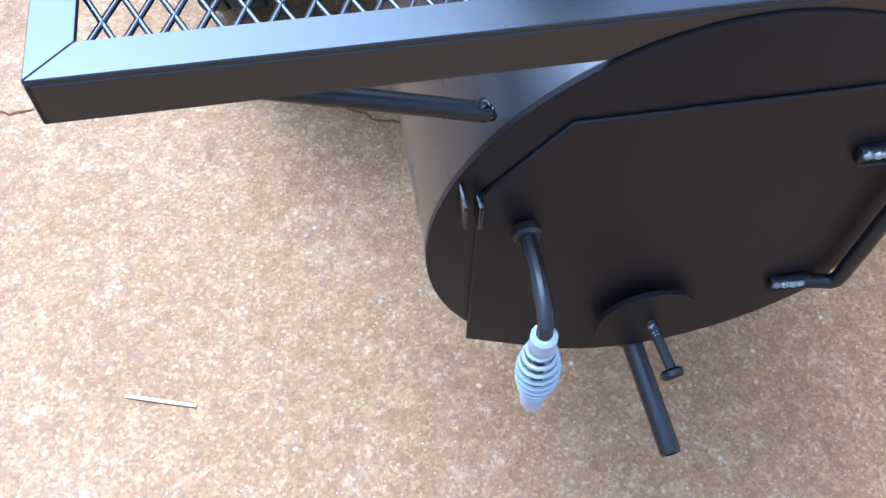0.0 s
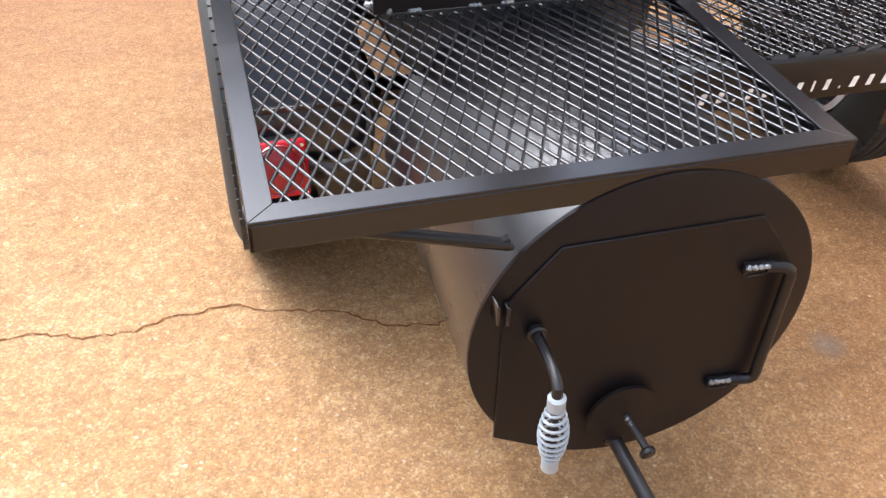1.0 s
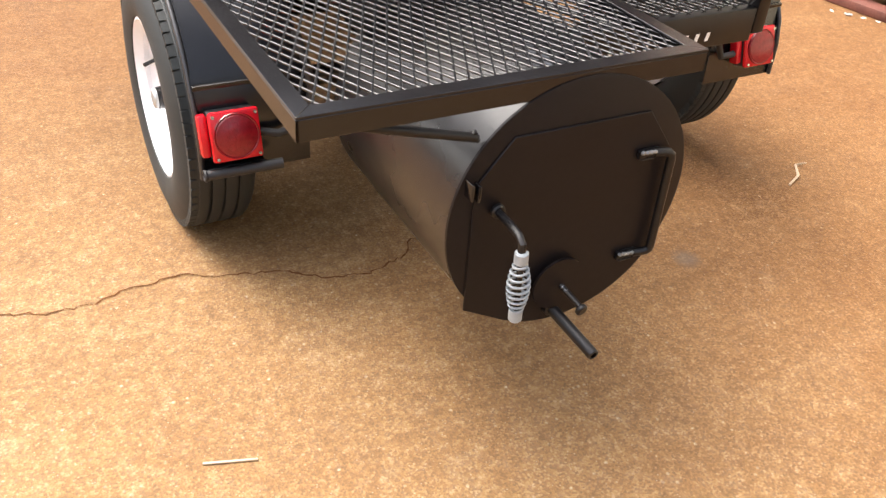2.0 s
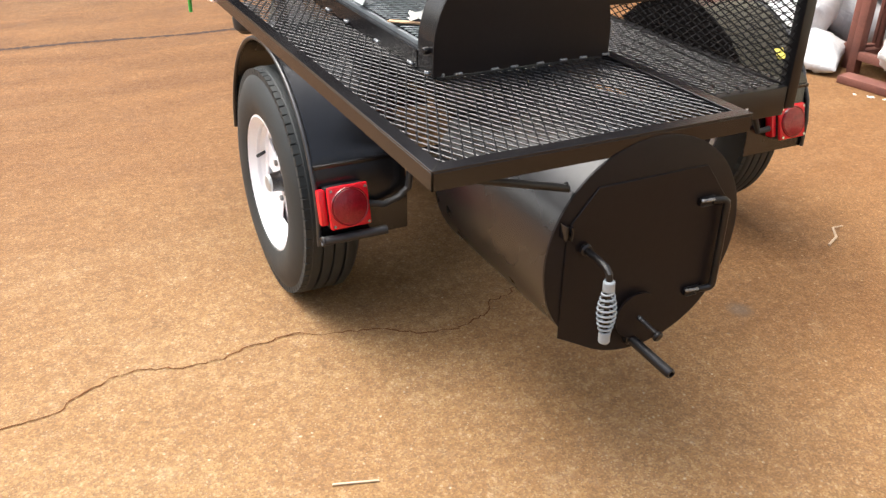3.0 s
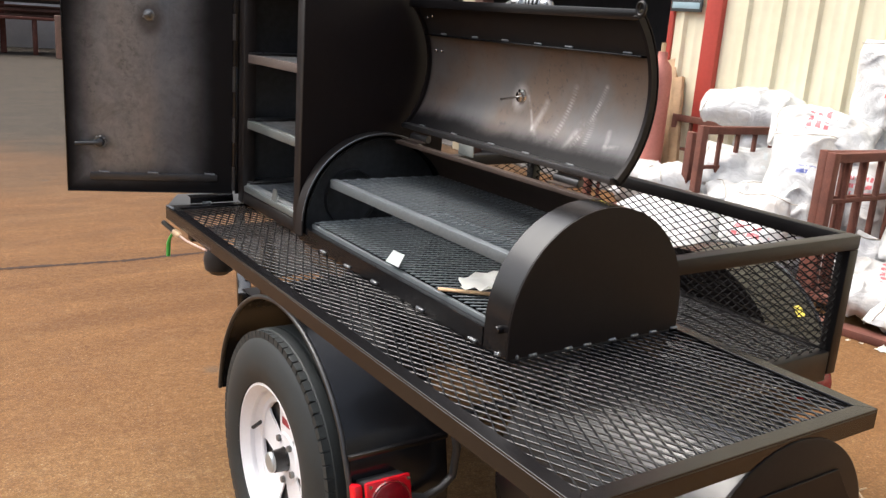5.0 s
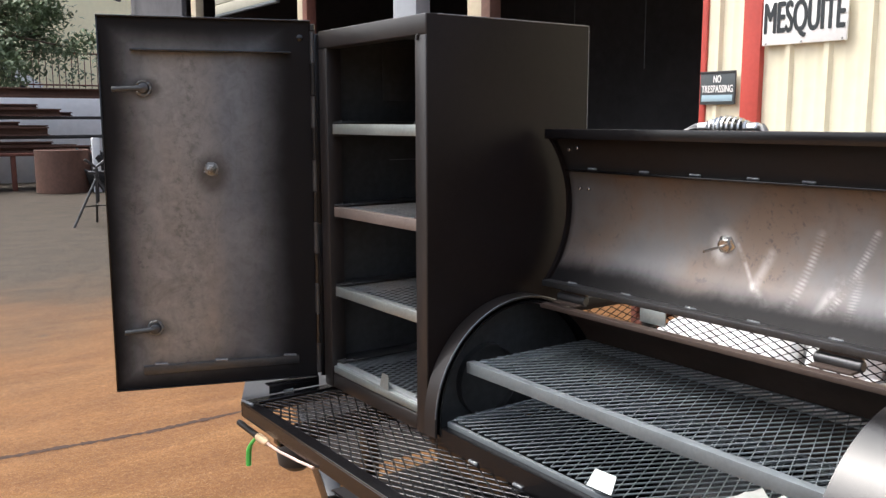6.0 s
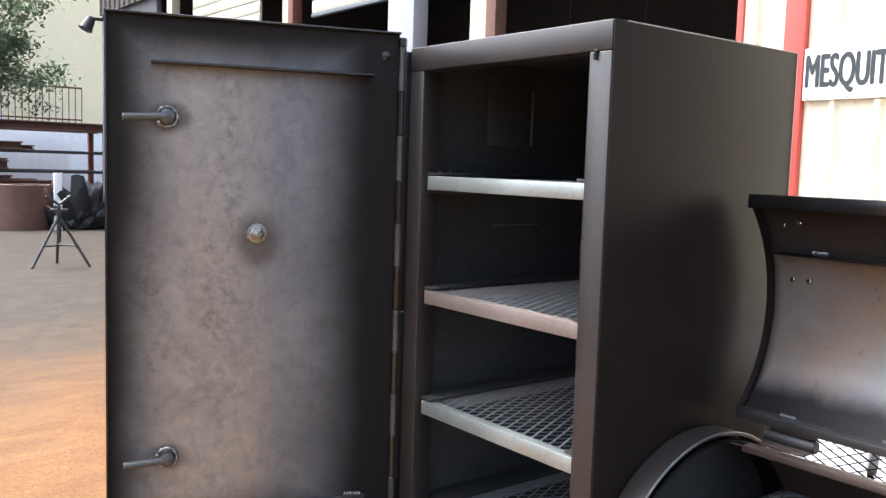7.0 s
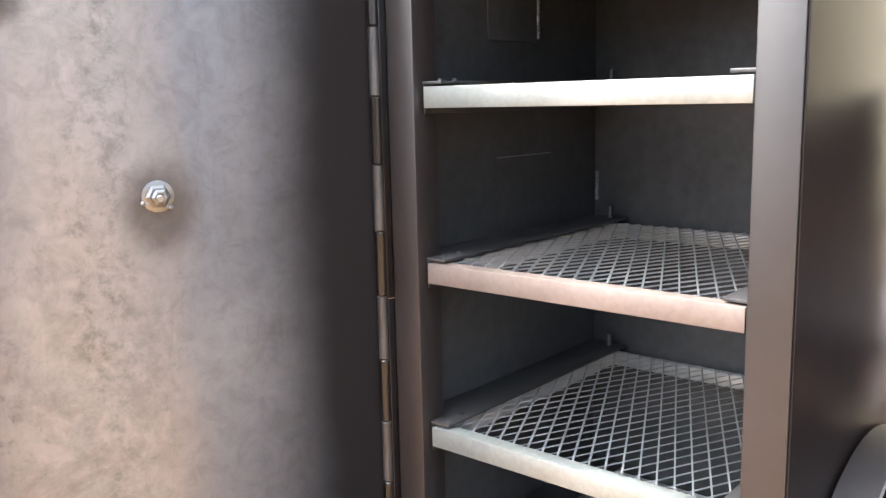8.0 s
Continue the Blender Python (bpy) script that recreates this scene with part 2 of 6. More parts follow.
    old = smooth(m, maths(m, "ADD", y, maths(m, "MULTIPLY", patch, 1.5)), 2.4, 5.0)
    base = mix(m, old, base, mix(m, 1.0, base, mix(m, ramp(m, noise_of(m, 0.9, 5, 0.6, sweep.outputs[0], 0.6), (0.38, (0, 0, 0)), (0.62, (1, 1, 1))), (0.74, 0.69, 0.64), (0.98, 0.95, 0.90)), "MULTIPLY"))
    far = smooth(m, maths(m, "ADD", y, maths(m, "MULTIPLY", broad, 5.0)), 7.0, 12.5)
    grey = ramp(m, patch, (0.3, (0.032, 0.022, 0.014)), (0.7, (0.098, 0.072, 0.047)))
    base = mix(m, far, base, grey)
    base = mix(m, 1.0, base, (0.605, 0.66, 0.745), "MULTIPLY")
    colour(m, base)
    bsdf(m).inputs["Specular IOR Level"].default_value = 0.2
    roughness(m, patch, 0.68, 0.95)
    bump(m, maths(m, "ADD", maths(m, "MULTIPLY", fine, 0.6), grit.outputs["Distance"]), 0.4, 0.004)
    return m


def heat_material(name, brown, size, soft_edge, axis_u, axis_v, bare=(0.23, 0.235, 0.245), streaks=False):
    """Bare rolled steel with mill scale, heat tint and a pale sheen painted in; black paint drifts in from the rim of a
    panel of that size (object axes u, v).
    """
    m = material(name, bare, 0.42, 0.75)
    v = coords(m)
    c = axes(m, v)
    u, w = c[axis_u], c[axis_v]
    broad = noise_of(m, 3.2, 4, 0.5, v, 0.2)
    blot = noise_of(m, 16.0, 6, 0.7, v, 0.2)
    tall = node(m, "ShaderNodeMapping")
    tall.inputs["Scale"].default_value = (9, 9, 1.3) if axis_v == 2 and not streaks else (5, 5, 4)
    link(m, v, tall.inputs["Vector"])
    run = noise_of(m, 1.0, 4, 0.55, tall.outputs[0], 0.2)
    base = ramp(m, broad, (0.3, [b * 0.75 for b in bare]), (0.5, bare), (0.72, [b * 1.2 for b in bare]))
    tint = ramp(m, run, (0.40, (0, 0, 0)), (0.62, (0.85, 0.85, 0.85)))
    if not streaks:
        tint = mix(m, 1.0, tint, ramp(m, maths(m, "ADD", maths(m, "MULTIPLY", w, 0.9), maths(m, "ADD", maths(m, "MULTIPLY", broad, 0.5), 0.25)), (0.25, (1, 1, 1)), (0.80, (0.12, 0.12, 0.12))), "MULTIPLY")
    base = mix(m, tint, base, brown)
    spot = 0.15 if streaks else 0.6
    base = mix(m, ramp(m, blot, (0.54, (0, 0, 0)), (0.66, (spot, spot, spot))), base, [b * 0.5 for b in bare])
    pits = noise_of(m, 55.0, 5, 0.75, v, 0.2)
    where = ramp(m, run, (0.50, (0.15, 0.15, 0.15)), (0.60, (0.8, 0.8, 0.8)))
    base = mix(m, mix(m, 1.0, ramp(m, pits, (0.56, (0, 0, 0)), (0.66, (0.75, 0.75, 0.75))), where, "MULTIPLY"), base, [b * 0.42 for b in bare])
    if not streaks:
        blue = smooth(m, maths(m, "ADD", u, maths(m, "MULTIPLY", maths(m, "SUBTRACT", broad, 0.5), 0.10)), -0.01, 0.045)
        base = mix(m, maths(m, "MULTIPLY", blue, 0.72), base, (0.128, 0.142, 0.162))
        lines = node(m, "ShaderNodeMapping")
        lines.inputs["Scale"].default_value = (40, 40, 6.0)
        link(m, v, lines.inputs["Vector"])
        drip = noise_of(m, 1.0, 5, 0.65, lines.outputs[0], 1.3)
        area = ramp(m, noise_of(m, 4.5, 3, 0.5, v, 0.4), (0.42, (0, 0, 0)), (0.58, (0.9, 0.9, 0.9)))
        base = mix(m, mix(m, 1.0, ramp(m, drip, (0.54, (0, 0, 0)), (0.66, (0.28, 0.28, 0.28))), area, "MULTIPLY"), base, (0.075, 0.072, 0.072))
        # pale sheen left of the door's centre, painted into the steel colour
        sheen = maths(m, "MULTIPLY", smooth(m, u, -0.19, -0.11), maths(m, "SUBTRACT", 1.0, smooth(m, u, -0.06, 0.05)))
        base = mix(m, maths(m, "MULTIPLY", sheen, 0.5), base, (0.30, 0.285, 0.265))
        seam = maths(m, "ABSOLUTE", maths(m, "ADD", maths(m, "ADD", u, 0.055), maths(m, "MULTIPLY", maths(m, "SUBTRACT", run, 0.5), 0.09)))
        seam = maths(m, "MULTIPLY", maths(m, "SUBTRACT", 1.0, smooth(m, seam, 0.004, 0.045)), smooth(m, pits, 0.44, 0.64))
        base = mix(m, maths(m, "MULTIPLY", seam, 0.42), base, (0.085, 0.078, 0.072))
        for dz in (0.306, -0.320):
            du_ = maths(m, "ADD", u, 0.150)
            dz_ = maths(m, "SUBTRACT", w, dz)
            ring = maths(m, "SQRT", maths(m, "ADD", maths(m, "MULTIPLY", du_, du_), maths(m, "MULTIPLY", maths(m, "MULTIPLY", dz_, dz_), 1.6)))
            ring = maths(m, "ADD", ring, maths(m, "MULTIPLY", maths(m, "SUBTRACT", blot, 0.5), 0.035))
            base = mix(m, maths(m, "MULTIPLY", maths(m, "SUBTRACT", 1.0, smooth(m, ring, 0.018, 0.044)), 0.8), base, (0.050, 0.044, 0.040))
        off = maths(m, "SUBTRACT", w, 0.085)
        ring = maths(m, "SQRT", maths(m, "ADD", maths(m, "MULTIPLY", u, u), maths(m, "MULTIPLY", maths(m, "MULTIPLY", off, off), 0.6)))
        ring = maths(m, "ADD", ring, maths(m, "MULTIPLY", maths(m, "SUBTRACT", blot, 0.5), 0.02))
        base = mix(m, maths(m, "MULTIPLY", maths(m, "SUBTRACT", 1.0, smooth(m, ring, 0.020, 0.055)), 0.75), base, (0.055, 0.046, 0.040))
        base = mix(m, ramp(m, noise_of(m, 2.2, 3, 0.5, v, 0.6), (0.48, (0, 0, 0)), (0.68, (0.30, 0.30, 0.30))), base, (0.25, 0.255, 0.26))
        scale = noise_of(m, 34.0, 7, 0.72, v, 0.6)
        base = mix(m, 0.30, base, ramp(m, scale, (0.34, (0.22, 0.22, 0.22)), (0.5, (0.5, 0.5, 0.5)), (0.68, (0.72, 0.71, 0.70))), "OVERLAY")
        flake = noise_of(m, 7.0, 6, 0.75, v, 0.8)
        base = mix(m, ramp(m, flake, (0.56, (0, 0, 0)), (0.66, (0.30, 0.30, 0.30))), base, (0.10, 0.085, 0.072))
    if streaks:
        def stroke(p, q, wide, strength, ticks=0.0):
            """Mask of a ground mark from p to q on the panel, fading at its sides, with cross ticks where asked."""
            ux, wx = q[0] - p[0], q[1] - p[1]
            ll = ux * ux + wx * wx
            a = maths(m, "SUBTRACT", u, p[0])
            c = maths(m, "SUBTRACT", w, p[1])
            t = maths(m, "DIVIDE", maths(m, "ADD", maths(m, "MULTIPLY", a, ux), maths(m, "MULTIPLY", c, wx)), ll, True)
            dx = maths(m, "SUBTRACT", a, maths(m, "MULTIPLY", t, ux))
            dy = maths(m, "SUBTRACT", c, maths(m, "MULTIPLY", t, wx))
            d = maths(m, "SQRT", maths(m, "ADD", maths(m, "MULTIPLY", dx, dx), maths(m, "MULTIPLY", dy, dy)))
            d = maths(m, "ADD", d, maths(m, "MULTIPLY", maths(m, "SUBTRACT", blot, 0.5), wide * 1.2))
            mask = maths(m, "MULTIPLY", maths(m, "SUBTRACT", 1.0, smooth(m, d, 0.0, wide * 1.15)), maths(m, "MULTIPLY", smooth(m, blot, 0.30, 0.62), strength * 0.62))
            if ticks:
                mask = maths(m, "MULTIPLY", mask, smooth(m, maths(m, "SINE", maths(m, "MULTIPLY", t, ticks * 2.1)), -1.6, 0.9))
            return mask
        # bluish haze of reflected sky low on the lid, mixed into its colour
        sky_haze = maths(m, "SUBTRACT", 1.0, smooth(m, maths(m, "ADD", w, maths(m, "MULTIPLY", broad, 0.12)), -0.095, 0.0))
        base = mix(m, maths(m, "MULTIPLY", sky_haze, 0.28), base, (0.25, 0.26, 0.29))
        for p, q, wide, strength, ticks in (((-0.03, -0.04), (-0.085, -0.12), 0.006, 0.6, 0), ((-0.107, -0.05), (-0.087, -0.115), 0.016, 0.5, 0), ((-0.085, -0.115), (-0.135, -0.155), 0.009, 0.6, 0),
                                            ((-0.208, 0.0), (-0.172, -0.145), 0.012, 0.6, 60), ((-0.258, -0.085), (-0.232, -0.14), 0.016, 0.55, 0), ((-0.315, 0.012), (-0.254, -0.135), 0.009, 0.95, 75),
                                            ((-0.292, -0.07), (-0.292, -0.15), 0.012, 0.5, 45), ((-0.355, -0.09), (-0.362, -0.125), 0.010, 0.5, 0), ((-0.355, -0.122), (-0.40, -0.118), 0.006, 0.6, 0),
                                            ((0.004, -0.040), (0.004, -0.052), 0.036, 1.5, 0), ((-0.285, -0.165), (-0.36, -0.16), 0.010, 0.4, 0)):
            base = mix(m, stroke(p, q, wide, strength, ticks), base, (0.66, 0.64, 0.62))
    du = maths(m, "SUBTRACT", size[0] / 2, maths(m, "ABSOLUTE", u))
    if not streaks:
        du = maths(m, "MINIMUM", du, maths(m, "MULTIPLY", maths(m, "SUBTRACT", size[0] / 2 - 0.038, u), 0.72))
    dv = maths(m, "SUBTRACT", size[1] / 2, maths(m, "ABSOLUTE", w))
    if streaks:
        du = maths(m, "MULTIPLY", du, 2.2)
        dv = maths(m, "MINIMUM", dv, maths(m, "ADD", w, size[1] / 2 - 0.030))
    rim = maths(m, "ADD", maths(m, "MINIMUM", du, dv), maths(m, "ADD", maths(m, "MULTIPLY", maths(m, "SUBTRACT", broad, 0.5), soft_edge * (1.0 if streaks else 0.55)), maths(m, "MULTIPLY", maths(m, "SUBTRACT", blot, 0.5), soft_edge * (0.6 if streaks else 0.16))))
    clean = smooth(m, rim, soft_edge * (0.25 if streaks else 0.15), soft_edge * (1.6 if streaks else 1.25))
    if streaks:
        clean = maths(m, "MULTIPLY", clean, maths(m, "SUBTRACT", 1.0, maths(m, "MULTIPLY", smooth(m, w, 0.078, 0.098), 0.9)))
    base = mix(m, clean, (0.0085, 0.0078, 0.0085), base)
    colour(m, base)
    link(m, maths(m, "MULTIPLY", clean, 0.62), bsdf(m).inputs["Metallic"])
    link(m, maths(m, "ADD", maths(m, "MULTIPLY", clean, 0.35), 0.12), bsdf(m).inputs["Specular IOR Level"])
    roughness(m, blot, 0.46, 0.62)
    bump(m, blot, 0.05, 0.002)
    return m


GROUND = ground_material()
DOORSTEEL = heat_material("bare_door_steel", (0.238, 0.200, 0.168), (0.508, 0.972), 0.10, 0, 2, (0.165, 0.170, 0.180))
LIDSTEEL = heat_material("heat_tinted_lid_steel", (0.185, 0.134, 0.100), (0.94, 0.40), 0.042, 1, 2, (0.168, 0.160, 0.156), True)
BACKSTEEL = plain("rust_tinted_steel", (0.062, 0.044, 0.036), 0.55, 0.4, 10, 0.3, 0.05)


def bag_material(name, ink, seed, low, high):
    """White woven-plastic sack with a worn printed panel."""
    m = material(name, (0.8, 0.8, 0.78), 0.38)
    v = coords(m)
    x, y, z = axes(m, v)
    crease = noise_of(m, 9.0, 5, 0.6, v, 1.2)
    fold = maths(m, "ABSOLUTE", maths(m, "SUBTRACT", noise_of(m, 6.0, 3, 0.55, v, 1.5), 0.5))
    wrinkle = maths(m, "ABSOLUTE", maths(m, "SUBTRACT", noise_of(m, 22.0, 3, 0.5, v, 0.8), 0.5))
    base = ramp(m, crease, (0.25, (0.42, 0.425, 0.43)), (0.55, (0.56, 0.565, 0.565)), (0.8, (0.66, 0.66, 0.65)))
    dirt = noise_of(m, 3.0 + seed, 5, 0.6, v)
    base = mix(m, ramp(m, dirt, (0.52, (0, 0, 0)), (0.8, (0.5, 0.5, 0.5))), base, (0.50, 0.40, 0.30))
    cell = node(m, "ShaderNodeMapping")
    cell.inputs["Scale"].default_value = (34 + 5 * seed, 9, 3)
    link(m, v, cell.inputs["Vector"])
    glyph = noise_of(m, 1.0, 2, 0.5, cell.outputs[0], 0.5)
    line = maths(m, "SINE", maths(m, "MULTIPLY", maths(m, "ADD", y, maths(m, "MULTIPLY", crease, 0.03)), 120.0))
    inside = maths(m, "MULTIPLY", smooth(m, y, low, low + 0.01), maths(m, "SUBTRACT", 1.0, smooth(m, y, high, high + 0.01)))
    wide = maths(m, "SUBTRACT", 1.0, smooth(m, maths(m, "ABSOLUTE", maths(m, "SUBTRACT", x, 0.03)), 0.10, 0.13))
    marks = maths(m, "MULTIPLY", maths(m, "MULTIPLY", inside, wide), maths(m, "MULTIPLY", smooth(m, glyph, 0.50, 0.53), smooth(m, line, -0.5, 0.0)))
    base = mix(m, maths(m, "MULTIPLY", marks, 0.85), base, ink)
    colour(m, base)
    bump(m, maths(m, "ADD", smooth(m, fold, 0.0, 0.10), maths(m, "MULTIPLY", smooth(m, wrinkle, 0.0, 0.16), 0.18)), 0.22, 0.012)
    return m


BAGS = [bag_material("sack_red_print", (0.55, 0.05, 0.07), 1, -0.02, 0.13), bag_material("sack_blue_print", (0.06, 0.09, 0.38), 0, 0.03, 0.09),
        bag_material("sack_pale_print", (0.55, 0.60, 0.62), 2, -0.10, -0.04)]


# ---------------------------------------------------------------- mesh helpers
PLACE = {}


def put(ob, parent, origin):
    ob.parent = parent
    base = PLACE.get(parent.name, Vector()) if parent else Vector()
    ob.location = origin - base
    PLACE[ob.name] = Vector(origin)
    return ob


def thing(name, at, label, category, group="", kind=""):
    ob = new(name)
    ob.empty_display_size = 0.1
    put(ob, None, Vector(at))
    return tagged(ob, label, category, group, kind)


def finish(name, me, mat, parent, origin, label="", angle=35):
    me.materials.append(mat)
    me.polygons.foreach_set("use_smooth", [True] * len(me.polygons))
    me.set_sharp_from_angle(angle=radians(angle))
    ob = put(new(name, me), parent, origin)
    if label:
        tagged(ob, label)
    return ob


def part(name, bm, mat, parent=None, label="", angle=35, origin=None):
    """Links a bmesh in world coordinates as one mesh object under a thing or a part."""
    if origin is None:
        lo = Vector([min(v.co[i] for v in bm.verts) for i in range(3)])
        hi = Vector([max(v.co[i] for v in bm.verts) for i in range(3)])
        origin = (lo + hi) / 2
    origin = Vector(origin)
    bmesh.ops.translate(bm, verts=bm.verts, vec=-origin)
    bmesh.ops.recalc_face_normals(bm, faces=bm.faces)
    me = bpy.data.meshes.new(name)
    bm.to_mesh(me)
    bm.free()
    return finish(name, me, mat, parent, origin, label, angle)


def structure(name, bm, mat, label, category, angle=35):
    return tagged(part(name, bm, mat, None, "", angle), label, category, kind="structure")


def bm_new():
    return bmesh.new()


def box(bm, a, b, bevel=0.0, m=None):
    """A box between two corners, with rounded edges, in the frame m."""
    a, b = Vector(a), Vector(b)
    got = bmesh.ops.create_cube(bm, size=1.0, matrix=Matrix.Translation((a + b) / 2) @ Matrix.Diagonal((*[abs(q) for q in b - a], 1)))
    verts = got["verts"]
    if bevel:
        edges = list({e for v in verts for e in v.link_edges})
        out = bmesh.ops.bevel(bm, geom=edges, offset=bevel, segments=2, affect="EDGES", profile=0.5, clamp_overlap=True)
        verts = list({v for f in out["faces"] for v in f.verts} | {v for v in verts if v.is_valid})
    if m is not None:
        bmesh.ops.transform(bm, matrix=m, verts=[v for v in verts if v.is_valid])
    return bm


def axis_frame(p, q):
    d = Vector(q) - Vector(p)
    return Matrix.Translation(Vector(p)) @ d.to_track_quat("Z", "Y").to_matrix().to_4x4(), d.length


def lathe(bm, p, q, profile, seg=24, ring=False):
    """Turns a profile of (radius, way along p to q) about the line from p to q."""
    m, _ = axis_frame(p, q)
    rings = []
    for r, h in profile:
        rings.append([bm.verts.new(m @ Vector((r * math.cos(2 * math.pi * k / seg), r * math.sin(2 * math.pi * k / seg), h))) for k in range(seg)])
    for a, b in zip(rings, rings[1:]):
        for k in range(seg):
            bm.faces.new((a[k], a[(k + 1) % seg], b[(k + 1) % seg], b[k]))
    if ring:
        for k in range(seg):
            bm.faces.new((rings[-1][k], rings[-1][(k + 1) % seg], rings[0][(k + 1) % seg], rings[0][k]))
    else:
        bm.faces.new(rings[0][::-1])
        bm.faces.new(rings[-1])
    return bm


def rod(bm, p, q, r, seg=12, bevel=0.0):
    length = (Vector(q) - Vector(p)).length
    c = min(bevel, r * 0.6, length / 3)
    prof = [(r - c, 0), (r, c), (r, length - c), (r - c, length)] if c else [(r, 0), (r, length)]
    return lathe(bm, p, q, prof, seg)


def tube(bm, pts, r, seg=8):
    """A round bar along a run of points."""
    pts = [Vector(p) for p in pts]
    rings, side = [], None
    for i, p in enumerate(pts):
        d = (pts[min(i + 1, len(pts) - 1)] - pts[max(i - 1, 0)]).normalized()
        if side is None:
            side = d.orthogonal().normalized()
        side = (side - d * side.dot(d)).normalized()
        up = d.cross(side)
        rad = r[i] if isinstance(r, (list, tuple)) else r
        rings.append([bm.verts.new(p + (side * math.cos(2 * math.pi * k / seg) + up * math.sin(2 * math.pi * k / seg)) * rad) for k in range(seg)])
    for a, b in zip(rings, rings[1:]):
        for k in range(seg):
            bm.faces.new((a[k], a[(k + 1) % seg], b[(k + 1) % seg], b[k]))
    bm.faces.new(rings[0][::-1])
    bm.faces.new(rings[-1])
    return bm


def slab(bm, poly, m, h):
    """A plate: a flat polygon in the frame m, h thick along its z."""
    low = [bm.verts.new(m @ Vector((x, y, 0))) for x, y in poly]
    top = [bm.verts.new(m @ Vector((x, y, h))) for x, y in poly]
    bm.faces.new(low[::-1])
    bm.faces.new(top)
    n = len(poly)
    for i in range(n):
        bm.faces.new((low[i], low[(i + 1) % n], top[(i + 1) % n], top[i]))
    return bm


def shell(bm, section, y0, y1, thick):
    """A bent sheet: an open run of (x, z) drawn out along y, with thickness to its left."""
    n = len(section)
    outer = [Vector((x, 0, z)) for x, z in section]
    inner = []
    for i, p in enumerate(outer):
        d = (outer[min(i + 1, n - 1)] - outer[max(i - 1, 0)]).normalized()
        inner.append(p + Vector((-d.z, 0, d.x)) * thick)
    ring = outer + inner[::-1]
    a = [bm.verts.new((p.x, y0, p.z)) for p in ring]
    b = [bm.verts.new((p.x, y1, p.z)) for p in ring]
    k = len(ring)
    for i in range(k):
        bm.faces.new((a[i], a[(i + 1) % k], b[(i + 1) % k], b[i]))
    for i in range(n - 1):
        j = k - 1 - i
        bm.faces.new((a[i], a[j], a[j - 1], a[i + 1]))
        bm.faces.new((b[i], b[i + 1], b[j - 1], b[j]))
    return bm


def arc(cx, cz, r, a0, a1, n):
    return [(cx + r * math.cos(radians(a0 + (a1 - a0) * i / n)), cz + r * math.sin(radians(a0 + (a1 - a0) * i / n))) for i in range(n + 1)]


def turned(bm, m):
    bmesh.ops.transform(bm, matrix=m, verts=bm.verts)
    return bm


def bead_line(b, p, q, r=0.004, step=0.006):
    """A rippled weld run from p to q."""
    p, q = Vector(p), Vector(q)
    n = max(2, int((q - p).length / step)) * 4
    rng = random.Random(int(p.x * 977 + p.z * 571))
    side = (q - p).orthogonal().normalized()
    pts, radii = [], []
    for k in range(n + 1):
        pts.append(p.lerp(q, k / n) + side * rng.uniform(-0.12, 0.12) * r)
        radii.append(r * (0.35 if k in (0, n) else 0.95 if k % 4 == 2 else 0.62 if k % 4 == 0 else 0.85) * rng.uniform(0.85, 1.12))
    return tube(b, pts, radii, 8)


def expanded(name, m, length, width, lwd, swd, mat, parent, strand=0.0032, thick=0.003, label="", inside=None, lean=None, twist=1.0, crease=20):
    """Expanded-metal sheet of length u (along the long diamonds) and width v in the frame m: zigzag strands with slanted faces."""
    verts, faces = [], []
    rows, cols = int(width / (swd / 2)) + 2, int(length / (lwd / 2)) + 2
    for i in range(rows):
        pts = []
        for j in range(cols):
            u = min(length, j * lwd / 2)
            v = (i + 0.5 * (-1) ** (i + j)) * swd / 2
            pts.append((u, v))
        for (u0, v0), (u1, v1) in zip(pts, pts[1:]):
            um, vm = (u0 + u1) / 2, (v0 + v1) / 2
            if u1 - u0 < 1e-5 or not 0 <= vm <= width or (inside and not inside(um, vm)):
                continue
            d = Vector((u1 - u0, v1 - v0, 0)).normalized()
            s = Vector((-d.y, d.x, 0)) * strand / 2
            tilt = thick * 0.55 * twist * (1 if v1 > v0 else -1)
            k = len(verts)
            for (u, v) in ((u0, v0), (u1, v1)):
                c = Vector((u, v, 0))
                if lean is not None:
                    ca, sa = math.cos(radians(lean)), math.sin(radians(lean))
                    for side, up in ((1, 0.5), (-1, 0.5), (-1, -0.5), (1, -0.5)):
                        verts.append(m @ (c + s * (side * ca - 2 * up * thick / strand * sa) + Vector((0, 0, side * strand / 2 * sa + up * thick * ca))))
                    continue
                for side, up in ((1, 0.5), (-1, 0.5), (-1, -0.5), (1, -0.5)):
                    verts.append(m @ (c + s * side + Vector((0, 0, up * thick + side * tilt * 0.5))))
            faces += [(k, k + 4, k + 5, k + 1), (k + 1, k + 5, k + 6, k + 2), (k + 2, k + 6, k + 7, k + 3), (k + 3, k + 7, k + 4, k)]
    origin = m @ Vector((length / 2, width / 2, 0))
    me = bpy.data.meshes.new(name)
    me.from_pydata([v - origin for v in verts], [], faces)
    return finish(name, me, mat, parent, origin, label, crease)


